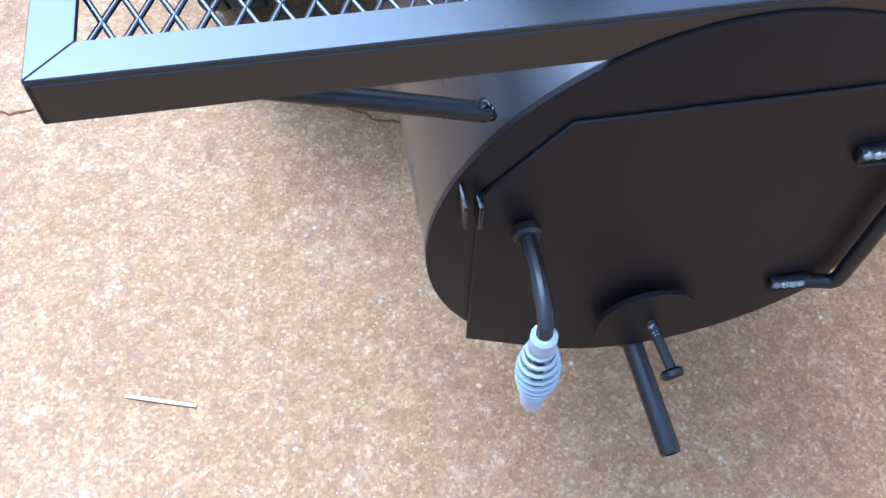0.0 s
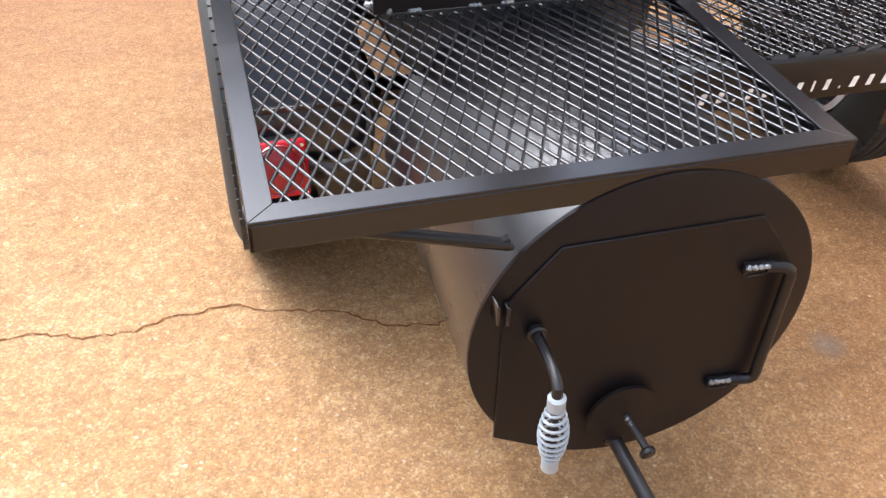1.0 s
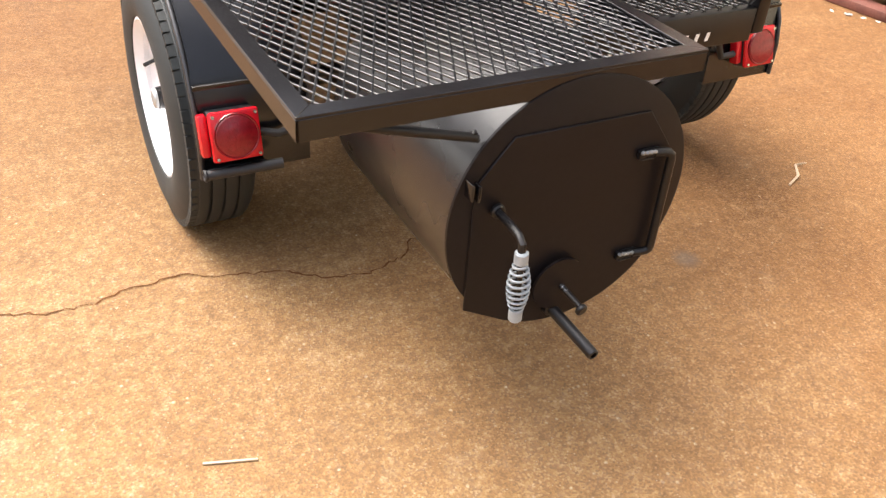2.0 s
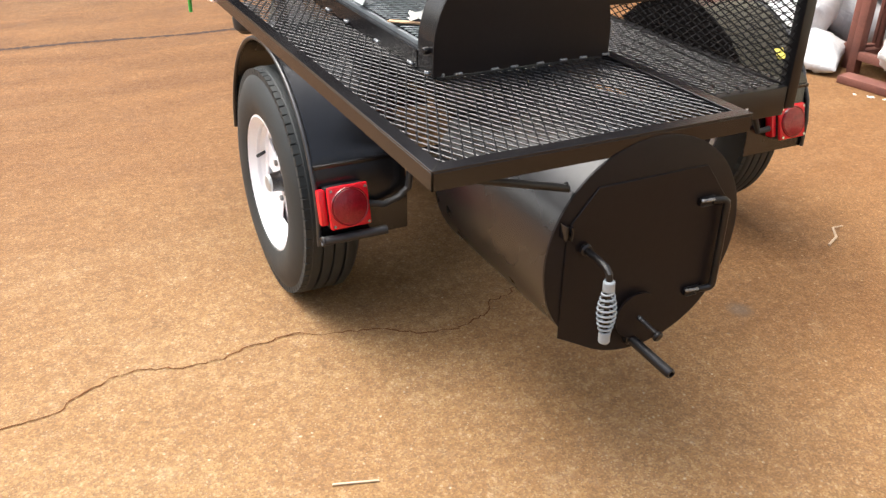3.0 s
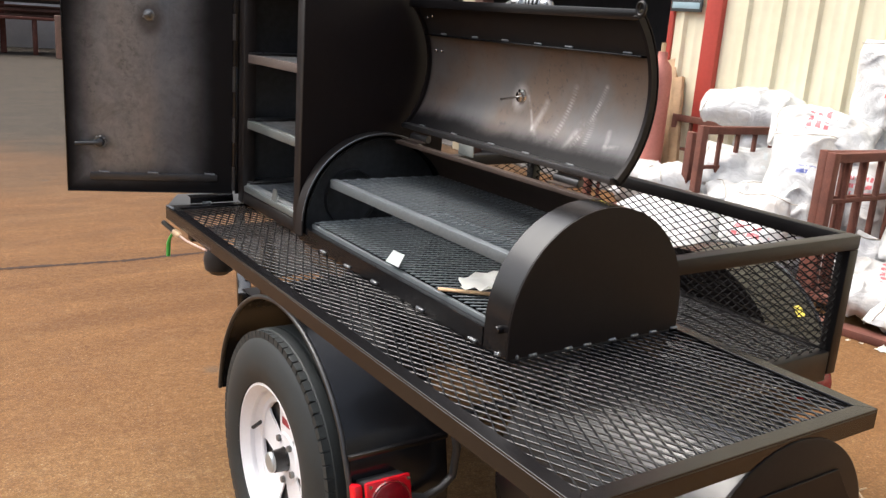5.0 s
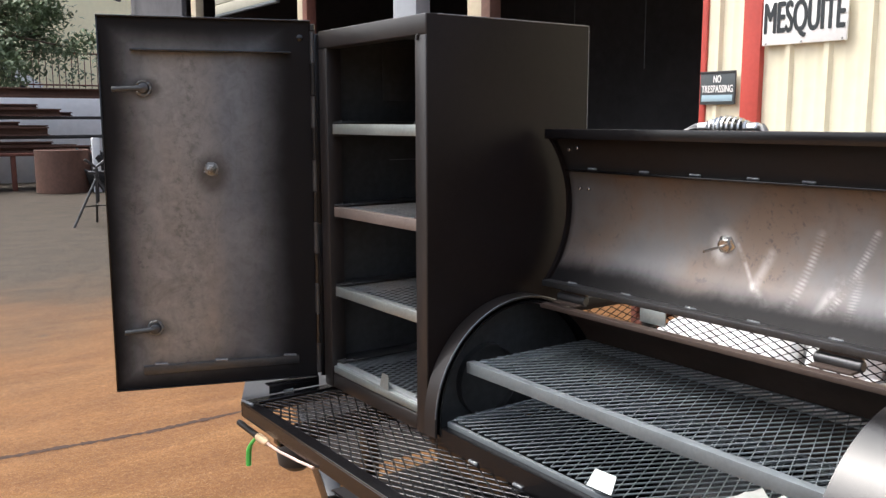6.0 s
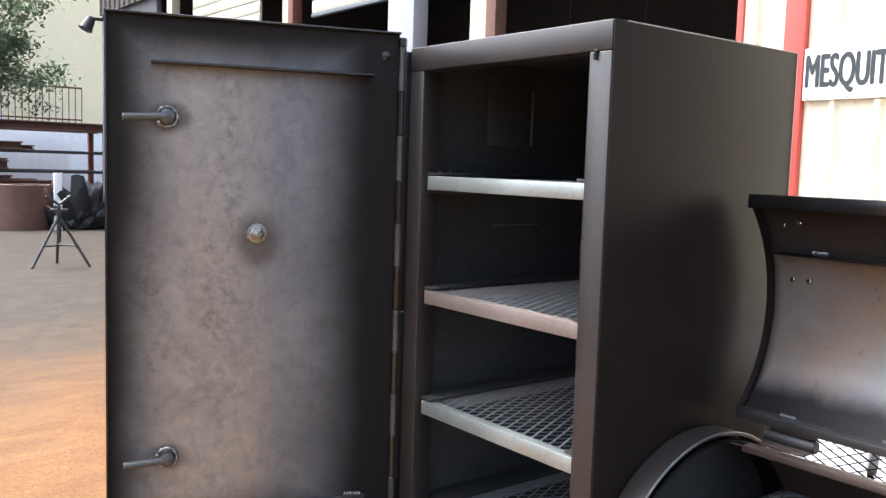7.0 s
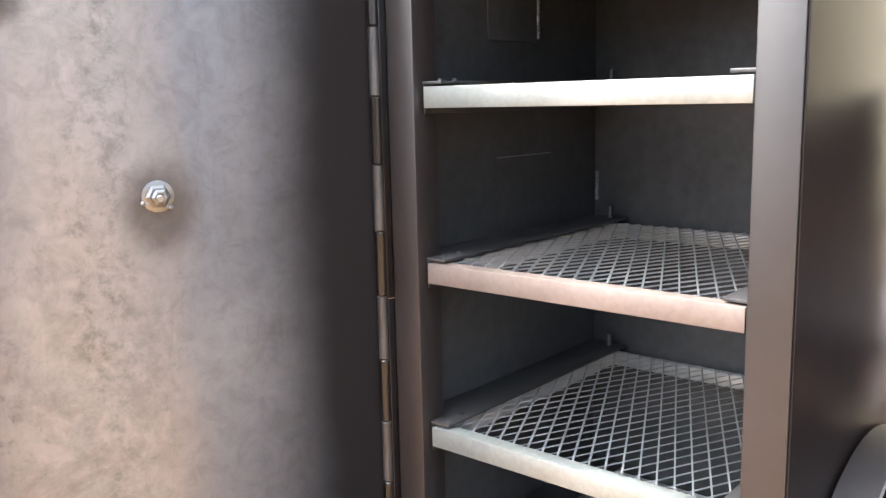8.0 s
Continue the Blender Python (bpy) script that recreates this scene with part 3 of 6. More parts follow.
def lettering(name, body, m, height, width, mat, parent, depth=0.002, fat=0.0):
    """Raised writing that fills width x height, in the frame m (x along the line, y up)."""
    curve = bpy.data.curves.new(name, "FONT")
    curve.body, curve.size, curve.extrude = body, 1.0, 0.0
    ob = bpy.data.objects.new(name, curve)
    scene.collection.objects.link(ob)
    me = bpy.data.meshes.new_from_object(ob.evaluated_get(bpy.context.evaluated_depsgraph_get()))
    bpy.data.objects.remove(ob)
    co = np.array([v.co[:] for v in me.vertices])
    lo, hi = co.min(0), co.max(0)
    origin = m @ Vector((width / 2, height / 2, depth))
    flat = [((v.co.x - lo[0]) / (hi[0] - lo[0]) * width, (v.co.y - lo[1]) / (hi[1] - lo[1]) * height) for v in me.vertices]
    polys = [list(p.vertices) for p in me.polygons]
    verts, faces = [], []
    for k, (dx, dy) in enumerate(((0, 0), (fat, 0), (-fat, 0), (0, fat * 0.6), (0, -fat * 0.6)) if fat else ((0, 0),)):
        n = len(verts)
        verts += [m @ Vector((x + dx, y + dy, depth + 0.0002 * k)) - origin for x, y in flat]
        faces += [[i + n for i in p] for p in polys]
    me = bpy.data.meshes.new(name)
    me.from_pydata(verts, [], faces)
    return finish(name, me, mat, parent, origin)


def frame_of(o, u, v):
    """A frame with origin o, x along u and y along v."""
    u, v = Vector(u).normalized(), Vector(v).normalized()
    w = u.cross(v)
    return Matrix(((u.x, v.x, w.x, o[0]), (u.y, v.y, w.y, o[1]), (u.z, v.z, w.z, o[2]), (0, 0, 0, 1)))


# ---------------------------------------------------------------- ground
bm = bm_new()
bmesh.ops.create_grid(bm, x_segments=40, y_segments=40, size=200)
structure("ground", bm, GROUND, "worn reddish-brown concrete yard with exposed grit and stains", "ground")


def ribbon(name, pts, wide, label, jag, seed, z=0.002, mat=None):
    """A thin, jagged line of dirt-filled joint or crack on the ground."""
    rng = random.Random(seed)
    fine = []
    for (x0, y0), (x1, y1) in zip(pts, pts[1:]):
        n = max(2, int(math.hypot(x1 - x0, y1 - y0) / 0.014))
        for k in range(n):
            f = k / n
            fine.append((x0 + (x1 - x0) * f + rng.uniform(-jag, jag), y0 + (y1 - y0) * f + rng.uniform(-jag, jag)))
    fine.append(pts[-1])
    b = bm_new()
    rows = []
    for i, (x, y) in enumerate(fine):
        xa, ya = fine[max(i - 1, 0)]
        xb, yb = fine[min(i + 1, len(fine) - 1)]
        l = math.hypot(xb - xa, yb - ya) or 1
        w = wide * rng.uniform(0.35, 1.2) / 2
        nx, ny = -(yb - ya) / l * w, (xb - xa) / l * w
        rows.append((b.verts.new((x + nx, y + ny, z)), b.verts.new((x - nx, y - ny, z))))
    for a, c in zip(rows, rows[1:]):
        b.faces.new((a[0], a[1], c[1], c[0]))
    return structure(name, b, mat or CRACK, label, "crack")


CRACK = plain("dirt_in_crack", (0.10, 0.04, 0.014), 0.95, 0.0, 60, 0.4, 0.2)
ribbon("ground_crack", [(-2.6, 0.28), (-1.7, 0.42), (-1.2, 0.58), (-0.88, 0.69), (-0.786, 0.709), (-0.712, 0.713), (-0.662, 0.76), (-0.574, 0.799), (-0.494, 0.809), (-0.384, 0.77), (-0.276, 0.762), (-0.177, 0.795), (-0.04, 0.796), (0.012, 0.767),
                        (0.18, 0.72), (0.30, 0.64), (0.40, 0.62), (0.52, 0.66), (0.57, 0.72), (0.64, 0.72), (0.72, 0.80), (0.95, 0.85), (1.4, 1.0)], 0.0055,
       "thin wandering crack across the concrete", 0.0065, 4)
bsdf(CRACK).inputs["Specular IOR Level"].default_value = 0.1
ribbon("expansion_joint", [(-9, 4.62), (-0.70, 4.325), (-0.28, 4.318), (0.38, 4.262), (0.81, 4.282), (1.4, 4.29), (3.4, 4.30)], 0.046, "dirt-filled expansion joint between slabs", 0.004, 5, 0.002, plain("dirt_in_joint", (0.030, 0.013, 0.007), 0.95, 0.0, 60, 0.4, 0.2))


# ---------------------------------------------------------------- workshop building
FX = 5.0


def ribbed_wall(name, y0, y1, z0, z1, x, mat, label, pitch=0.305):
    """Metal cladding with upright ribs on a wall that faces -x."""
    b = bm_new()
    prof = []
    y = y0
    while y < y1 - 1e-6:
        for dy, dx in ((0.0, 0.0), (0.012, -0.004), (0.03, -0.004), (0.042, 0.0), (0.098, 0.0), (0.11, -0.004), (0.128, -0.004), (0.14, 0.0), (0.21, 0.0), (0.228, -0.032), (0.262, -0.032), (0.28, 0.0)):
            if y + dy < y1:
                prof.append((x + dx, y + dy))
        y += pitch
    prof.append((x, y1))
    low = [b.verts.new((px, py, z0)) for px, py in prof] + [b.verts.new((x + 0.15, y1, z0)), b.verts.new((x + 0.15, y0, z0))]
    top = [b.verts.new((v.co.x, v.co.y, z1)) for v in low]
    n = len(low)
    for i in range(n):
        b.faces.new((low[i], low[(i + 1) % n], top[(i + 1) % n], top[i]))
    b.faces.new(low[::-1])
    b.faces.new(top)
    return structure(name, b, mat, label, "wall", 20)


def block(name, a, b, mat, label, category, bevel=0.006):
    return structure(name, box(bm_new(), a, b, bevel), mat, label, category)


ribbed_wall("wall_east", -12.04, 3.975, 0.0, 5.6, FX, CREAM, "cream ribbed metal wall of the workshop")
ribbed_wall("wall_jamb", 4.14, 4.49, 0.0, 4.55, FX, CREAM, "narrow cream ribbed strip beside the open bay")
block("door_post_red", (FX - 0.05, 3.978, 0), (FX + 0.15, 4.137, 4.55), REDPAINT, "red painted steel door post of the workshop", "trim")
block("trim_red", (FX - 0.02, 4.493, 0), (FX + 0.15, 4.545, 4.55), REDPAINT, "thin red trim on the edge of the open bay", "trim")
ribbed_wall("wall_over_bays", 3.98, 20.2, 4.555, 5.6, FX, LINTEL, "dull brown ribbed wall over the open bays")
block("bay_post_brown", (FX, 7.30, 0), (FX + 0.15, 7.45, 4.55), RUSTPLATE, "brown steel post between open bays", "post")
block("bay_post_tan", (FX + 0.02, 7.453, 0), (FX + 0.15, 7.72, 4.55), POSTTAN, "tan steel post between open bays", "post")
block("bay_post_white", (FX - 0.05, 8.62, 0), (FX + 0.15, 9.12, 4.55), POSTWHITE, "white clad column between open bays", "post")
block("bay_post_brown_2", (FX, 11.52, 0), (FX + 0.15, 11.66, 4.55), RUST, "dull red-brown post between open bays", "post")
block("bay_post_tan_2", (FX + 0.02, 11.66, 0), (FX + 0.15, 11.86, 4.55), POSTTAN, "tan post between open bays", "post")
block("bay_post_tan_3", (FX, 16.0, 0), (FX + 0.15, 16.25, 4.55), POSTTAN, "tan post between open bays", "post")
block("wall_end_bay", (FX + 0.05, 16.9, 0), (FX + 0.15, 20.2, 4.55), DARKWALL, "end of the workshop front with its shade put into a dark colour", "wall")
block("wall_back", (13.0, 3.0, 0), (13.2, 20.2, 5.6), DARKWALL, "back wall of the workshop, coloured dark for the shade indoors", "wall")
block("wall_south", (FX + 0.16, 2.9, 0), (13.2, 3.05, 5.6), DARKWALL, "inner wall of the workshop, coloured dark for the shade indoors", "wall")
block("wall_north", (FX + 0.16, 20.2, 0), (13.2, 20.4, 5.6), DARKWALL, "far end wall of the workshop, coloured dark for the shade indoors", "wall")
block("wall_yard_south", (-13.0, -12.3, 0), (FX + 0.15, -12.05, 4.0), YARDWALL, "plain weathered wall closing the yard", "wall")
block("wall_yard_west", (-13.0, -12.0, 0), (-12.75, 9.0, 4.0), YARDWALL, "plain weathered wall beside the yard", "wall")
block("ceiling", (FX - 0.3, -12.0, 5.61), (13.2, 20.4, 5.8), DARKWALL, "roof of the workshop, coloured dark for the shade below it", "ceiling")
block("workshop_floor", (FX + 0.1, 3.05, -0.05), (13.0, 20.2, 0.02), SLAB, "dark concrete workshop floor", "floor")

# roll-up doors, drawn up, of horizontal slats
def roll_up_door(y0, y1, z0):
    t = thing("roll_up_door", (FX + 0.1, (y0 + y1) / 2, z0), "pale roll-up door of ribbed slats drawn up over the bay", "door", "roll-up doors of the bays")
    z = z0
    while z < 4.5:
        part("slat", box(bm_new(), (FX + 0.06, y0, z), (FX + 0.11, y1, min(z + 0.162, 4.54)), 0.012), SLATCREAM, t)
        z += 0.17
    part("bottom_bar", box(bm_new(), (FX + 0.05, y0, z0 - 0.05), (FX + 0.12, y1, z0 - 0.002), 0.006), GREYBAR, t)


roll_up_door(12.66, 15.20, 3.42)
roll_up_door(9.14, 11.10, 3.55)


for y, z0 in ((10.19, 1.9), (8.73, 2.3)):
    cable = thing("hanging_cable", (9.0, y, z0), "thin pale cable hanging in the dark workshop", "cable", "cables in the workshop")
    part("cord", tube(bm_new(), [(9.0, y, 5.62), (9.004, y + 0.006, 4.0), (8.998, y - 0.004, z0)], 0.006, 6), GREYBAR, cable)


def wall_lamp():
    t = thing("wall_lamp", (FX - 0.2, 20.0, 4.3), "small black wall lamp on the building corner", "lamp")
    part("bracket", box(bm_new(), (FX - 0.22, 19.96, 4.42), (FX + 0.052, 20.04, 4.48), 0.01), PLASTIC, t)
    part("shade", lathe(bm_new(), (FX - 0.22, 20.0, 4.48), (FX - 0.36, 20.0, 4.2), [(0.06, 0), (0.09, 0.02), (0.15, 0.3), (0.14, 0.31)], 16), PLASTIC, t)


wall_lamp()


def mesquite_sign():
    t = thing("wall_sign", (FX - 0.04, 3.64, 2.11), "white sign with tall black capital letters on the cream wall", "sign")
    part("board", box(bm_new(), (FX - 0.052, 3.30, 2.115), (FX - 0.034, 3.965, 2.465), 0.003), SIGNWHITE, t)
    lettering("lettering", "MESQUITE", frame_of((FX - 0.053, 3.945, 2.160), (0, -1, 0), (0, 0, 1)), 0.262, 0.625, SIGNBLACK, t, 0.002, 0.007)
    for y in (3.33, 3.64, 3.93):
        for z in (2.128, 2.452):
            part("screw", rod(bm_new(), (FX - 0.05, y, z), (FX - 0.056, y, z), 0.008, 8), CHROME, t)


def trespass_sign():
    t = thing("no_trespassing_sign", (FX - 0.04, 4.35, 1.69), "small black framed sign with white capitals and a pale blue band", "sign")
    part("board", box(bm_new(), (FX - 0.050, 4.185, 1.69), (FX - 0.034, 4.515, 1.95), 0.004), SIGNGREY, t)
    part("frame", box(bm_new(), (FX - 0.054, 4.185, 1.932), (FX - 0.050, 4.515, 1.95), 0.001), DARKSTEEL, t)
    part("band", box(bm_new(), (FX - 0.053, 4.205, 1.715), (FX - 0.0505, 4.495, 1.765), 0.001), SIGNBLUE, t)
    lettering("upper_line", "NO", frame_of((FX - 0.0505, 4.385, 1.862), (0, -1, 0), (0, 0, 1)), 0.055, 0.07, SIGNWHITE, t, 0.002, 0.0015)
    lettering("lower_line", "TRESPASSING", frame_of((FX - 0.0505, 4.497, 1.785), (0, -1, 0), (0, 0, 1)), 0.055, 0.294, SIGNWHITE, t, 0.002, 0.0015)


mesquite_sign()
trespass_sign()

# ---------------------------------------------------------------- far yard
block("beige_building_wall", (-14, 34.0, 0), (16, 34.6, 15), BEIGE, "tall beige rendered building beyond the yard", "wall")
block("terrace_wall", (-14, 30.5, 0), (10, 31.0, 2.45), GREYWHITE, "low pale wall below the terrace", "wall")
block("terrace_floor", (-14, 30.5, 2.455), (10, 34.0, 2.6), SLAB, "terrace slab below the beige building", "floor")


def railing():
    t = thing("terrace_railing", (3.5, 30.7, 2.6), "thin dark metal railing along the terrace", "railing")
    part("top_rail", rod(bm_new(), (0.5, 30.7, 3.75), (7.5, 30.7, 3.75), 0.03, 8), RUST, t)
    part("bottom_rail", rod(bm_new(), (0.5, 30.7, 2.72), (7.5, 30.7, 2.72), 0.025, 8), RUST, t)
    for k in range(36):
        part("baluster", rod(bm_new(), (0.5 + 0.2 * k, 30.7, 2.6), (0.5 + 0.2 * k, 30.7, 3.75), 0.014, 6), RUST, t)


def stairs():
    t = thing("outside_stair", (4.2, 32.5, 2.6), "dark open steel stair against the beige wall", "stair")
    for k in range(9):
        part("tread", box(bm_new(), (5.2 - 0.28 * k - 0.3, 31.9, 2.6 + 0.2 * k), (5.2 - 0.28 * k, 32.9, 2.66 + 0.2 * k), 0.01), DARKWALL, t)
        part("riser", box(bm_new(), (5.2 - 0.28 * k - 0.04, 31.95, 2.6 + 0.2 * k - 0.14), (5.2 - 0.28 * k - 0.02, 32.85, 2.6 + 0.2 * k), 0.005), DARKWALL, t)
    part("stringer", slab(bm_new(), [(0, 0), (-2.6, 1.86), (-2.6, 2.2), (0.25, 0.18)], frame_of((5.2, 31.88, 2.55), (1, 0, 0), (0, 0, 1)), 0.05), GREYWHITE, t)


railing()
stairs()


def tree():
    rng = random.Random(11)
    t = thing("tree", (2.3, 27.5, 0), "broad leafy green tree beyond the steel stacks", "tree")
    b = bm_new()
    tube(b, [(2.3, 27.5, 0), (2.35, 27.5, 1.6), (2.2, 27.4, 3.2), (2.3, 27.5, 5.2)], [0.24, 0.19, 0.15, 0.06], 10)
    tips = []
    for k in range(46):
        a, h = rng.uniform(0, 6.28), rng.uniform(2.2, 5.4)
        l = rng.uniform(0.8, 3.1)
        tip = Vector((2.6 + l * math.cos(a), 27.5 + 0.8 * l * math.sin(a), h + rng.uniform(-0.1, 1.5) - 0.22 * l))
        tube(b, [(2.28, 27.47, h), Vector((2.28, 27.47, h)).lerp(tip, 0.5) + Vector((0, 0, 0.25)), tip], [0.07, 0.045, 0.012], 6)
        tips.append(tip)
    part("trunk", b, BARK, t)
    verts, faces = [], []
    for tip in tips:
        for c in range(5):
            centre = tip + Vector((rng.gauss(0, 0.4), rng.gauss(0, 0.4), rng.gauss(0, 0.32)))
            for _ in range(80):
                p = centre + Vector((rng.gauss(0, 0.24), rng.gauss(0, 0.24), rng.gauss(0, 0.17)))
                q = Euler((rng.uniform(-1, 1), rng.uniform(-1, 1), rng.uniform(0, 6.28))).to_matrix()
                k = len(verts)
                s = rng.uniform(0.055, 0.105)
                verts += [p + q @ Vector(v) * s for v in ((-1.1, 0, 0), (0, -0.45, 0.1), (1.1, 0, 0), (0, 0.45, 0.1))]
                faces.append((k, k + 1, k + 2, k + 3))
    o = Vector((2.3, 27.5, 5))
    me = bpy.data.meshes.new("crown")
    me.from_pydata([v - o for v in verts], [], faces)
    tagged(finish("crown", me, LEAF, t, o), kind="stuff")


tree()


def steel_stack():
    t = thing("steel_beam_rack", (2.8, 22.3, 0), "rack stacked with long rusty steel beams and plates", "rack")
    for x in (0.2, 2.0, 5.6):
        part("post", box(bm_new(), (x, 22.0, 0), (x + 0.12, 22.12, 2.2), 0.01), RUST, t)
        part("post", box(bm_new(), (x, 23.2, 0), (x + 0.12, 23.32, 2.2), 0.01), RUST, t)
    rng = random.Random(3)

    def beam(x0, x1, y, z, wide, deep):
        b = box(bm_new(), (x0, y, z), (x1, y + wide, z + 0.03), 0.004)
        box(b, (x0, y + wide * 0.42, z + 0.03), (x1 - 0.01, y + wide * 0.58, z + deep - 0.03), 0.0)
        box(b, (x0, y, z + deep - 0.03), (x1, y + wide, z + deep), 0.004)
        part("beam", b, RUSTPLATE, t)
    beam(-4.2, 5.75, 21.9, 2.12, 0.3, 0.20)
    beam(-4.2, 5.75, 22.9, 2.12, 0.3, 0.20)
    for z in (1.60, 1.15):
        part("long_rail", box(bm_new(), (-4.2, 21.95, z), (5.7, 22.03, z + 0.07), 0.006), DARKSTEEL, t)
        part("long_rail", box(bm_new(), (-4.2, 23.0, z), (5.7, 23.08, z + 0.07), 0.006), DARKSTEEL, t)
    for x1, y, z, deep in ((3.80, 21.8, 1.675, 0.17), (4.15, 22.3, 1.675, 0.10), (3.4, 22.75, 1.675, 0.20), (3.3, 21.8, 1.85, 0.10), (3.50, 21.75, 1.225, 0.20), (3.58, 22.25, 1.225, 0.24), (3.2, 22.8, 1.225, 0.16),
                           (2.9, 21.8, 1.43, 0.12), (4.45, 21.9, 0.845, 0.14), (4.2, 22.3, 0.845, 0.16), (3.6, 21.9, 0.99, 0.10)):
        beam(-4.0 + rng.uniform(-0.5, 0.5), x1, y, z, 0.34, deep)
    part("plate_table", box(bm_new(), (-4, 21.4, 0.78), (4.5, 22.7, 0.84), 0.01), RUST, t)
    for x in (1.3, 2.6, 4.35):
        part("table_leg", box(bm_new(), (x, 21.45, 0), (x + 0.1, 21.55, 0.78), 0.01), RUST, t)


steel_stack()
block("white_panel_wall", (-8, 24.2, 0), (5.4, 24.4, 2.15), GREYWHITE, "long white panels behind the beam rack", "wall")
pipe = thing("rusty_pipe_section", (3.5, 20.6, 0), "short standing length of wide rusty steel pipe", "pipe")
part("pipe_wall", lathe(bm_new(), (3.5, 20.6, 0), (3.5, 20.6, 1), [(0.56, 0), (0.57, 0.01), (0.57, 0.93), (0.55, 0.94), (0.54, 0.92), (0.54, 0.02)], 40, True), RUSTPLATE, pipe)


def heap():
    t = thing("scrap_heap", (4.6, 20.4, 0), "dark heap of scrap covered with black sheet", "scrap")
    b = bm_new()
    bmesh.ops.create_icosphere(b, subdivisions=4, radius=1.0)
    for v in b.verts:
        n = noise.fractal(v.co * 2.1 + Vector((3, 7, 1)), 0.7, 2.0, 4)
        fold = abs(noise.noise(v.co * 4.5 + Vector((1, 2, 5))))
        v.co = Vector((v.co.x * (0.72 + 0.42 * n), v.co.y * 0.5 * (1 + 0.4 * n), max(0.0, (v.co.z + 0.75) * (0.50 + 0.42 * n) - 0.35 * fold))) + Vector((4.6, 20.4, 0))
    part("sheet", b, PLASTIC, t)
    for k, (x, h) in enumerate(((5.1, 1.15), (5.3, 1.0), (4.0, 1.2))):
        part("offcut", box(bm_new(), (x, 20.0, 0), (x + 0.16, 20.06, h), 0.005, Matrix.Translation((0, 0, 0))), GREYWHITE if k != 1 else RUST, t)


heap()


def pipe_stand():
    t = thing("pipe_stand", (2.5, 13.6, 0), "dark steel tripod pipe stand with a V head", "stand")
    c = Vector((2.5, 13.65, 0))
    part("column", rod(bm_new(), c + Vector((0, 0, 0.35)), c + Vector((0, 0, 0.86)), 0.03, 10), DARKSTEEL, t)
    for a in (200, 330, 80):
        d = Vector((math.cos(radians(a)), math.sin(radians(a)), 0))
        part("leg", tube(bm_new(), [c + Vector((0, 0, 0.72)), c + d * 0.42], 0.02, 8), DARKSTEEL, t)
        part("brace", tube(bm_new(), [c + Vector((0, 0, 0.3)), c + d * 0.245 + Vector((0, 0, 0.3))], 0.012, 6), DARKSTEEL, t)
    part("v_head", tube(bm_new(), [c + Vector((-0.16, 0, 1.0)), c + Vector((0, 0, 0.88)), c + Vector((0.16, 0, 1.0))], 0.022, 8), DARKSTEEL, t)
    part("collar", rod(bm_new(), c + Vector((-0.12, 0, 0.8)), c + Vector((0.12, 0, 0.8)), 0.022, 8), DARKSTEEL, t)


pipe_stand()


# ---------------------------------------------------------------- sack racks in front of the wall
def sack_rack(p0, u, wide, deep, high, slat_sides, label):
    """A rusty bar crate: front-left foot p0, front along u, depth to its right hand side; slat_sides names sides with upright bars."""
    t = thing("sack_rack", p0, label, "rack", "rusty racks of sacks")
    m = frame_of(p0, u, (-u[1], u[0], 0))
    c = [(0, 0), (wide, 0), (wide, deep), (0, deep)]

    def bar(name, a, b, r):
        a, b = Vector(a), Vector(b)
        d = b - a
        q = Matrix.Translation(a) @ d.to_track_quat("Z", "Y").to_matrix().to_4x4()
        part(name, box(bm_new(), (-r, -r, 0), (r, r, d.length), 0.004, m @ q), RUST, t)
    for x, y in c:
        bar("post", (x, y, 0), (x, y, high), 0.027)
    for side, (a, b) in enumerate(zip(c, c[1:] + c[:1])):
        a, b = Vector((*a, 0)), Vector((*b, 0))
        lift = Vector((0, 0, 1))
        bar("bottom_rail", a + lift * 0.11, b + lift * 0.11, 0.024)
        if side in slat_sides:
            bar("top_rail", a + lift * (high - 0.03), b + lift * (high - 0.03), 0.026)
            bar("middle_rail", a + lift * (high - 0.28), b + lift * (high - 0.28), 0.013)
            n = max(2, int((b - a).length / 0.15))
            for k in range(1, n):
                p = a.lerp(b, k / n)
                bar("slat", p + lift * 0.11, p + lift * (high - 0.03), 0.013)


sack_rack((3.68, 2.00, 0), (-0.02, -1, 0), 0.93, 1.28, 0.93, (3,), "rusty steel crate rack heaped with white sacks, front side open")
sack_rack((3.86, 3.08, 0), (-0.12, -0.993, 0), 1.0, 1.12, 0.93, (1, 3), "rusty steel rack with barred ends heaped with white sacks")
sack_rack((3.95, 4.22, 0), (0.02, -1, 0), 0.96, 0.95, 0.86, (2,), "rusty steel crate rack with a low pile of sacks")
sack_rack((3.65, 0.98, 0), (-0.02, -1, 0), 1.0, 1.28, 0.93, (2, 3), "rusty steel crate rack full of white sacks beside another")


SEAM = plain("seam_thread", (0.40, 0.36, 0.30), 0.8, 0.0, 60, 0.2, 0.1)


def upper_side(co, q):
    """Height of the upper side of a sack nearest to q."""
    return min(co.values(), key=lambda v: (v.x - q.x) ** 2 + (v.y - q.y) ** 2).z


def tube_mesh(b, pts, r):
    tube(b, pts, r, 6)
    me = bpy.data.meshes.new("stitched_seam")
    b.to_mesh(me)
    b.free()
    return me


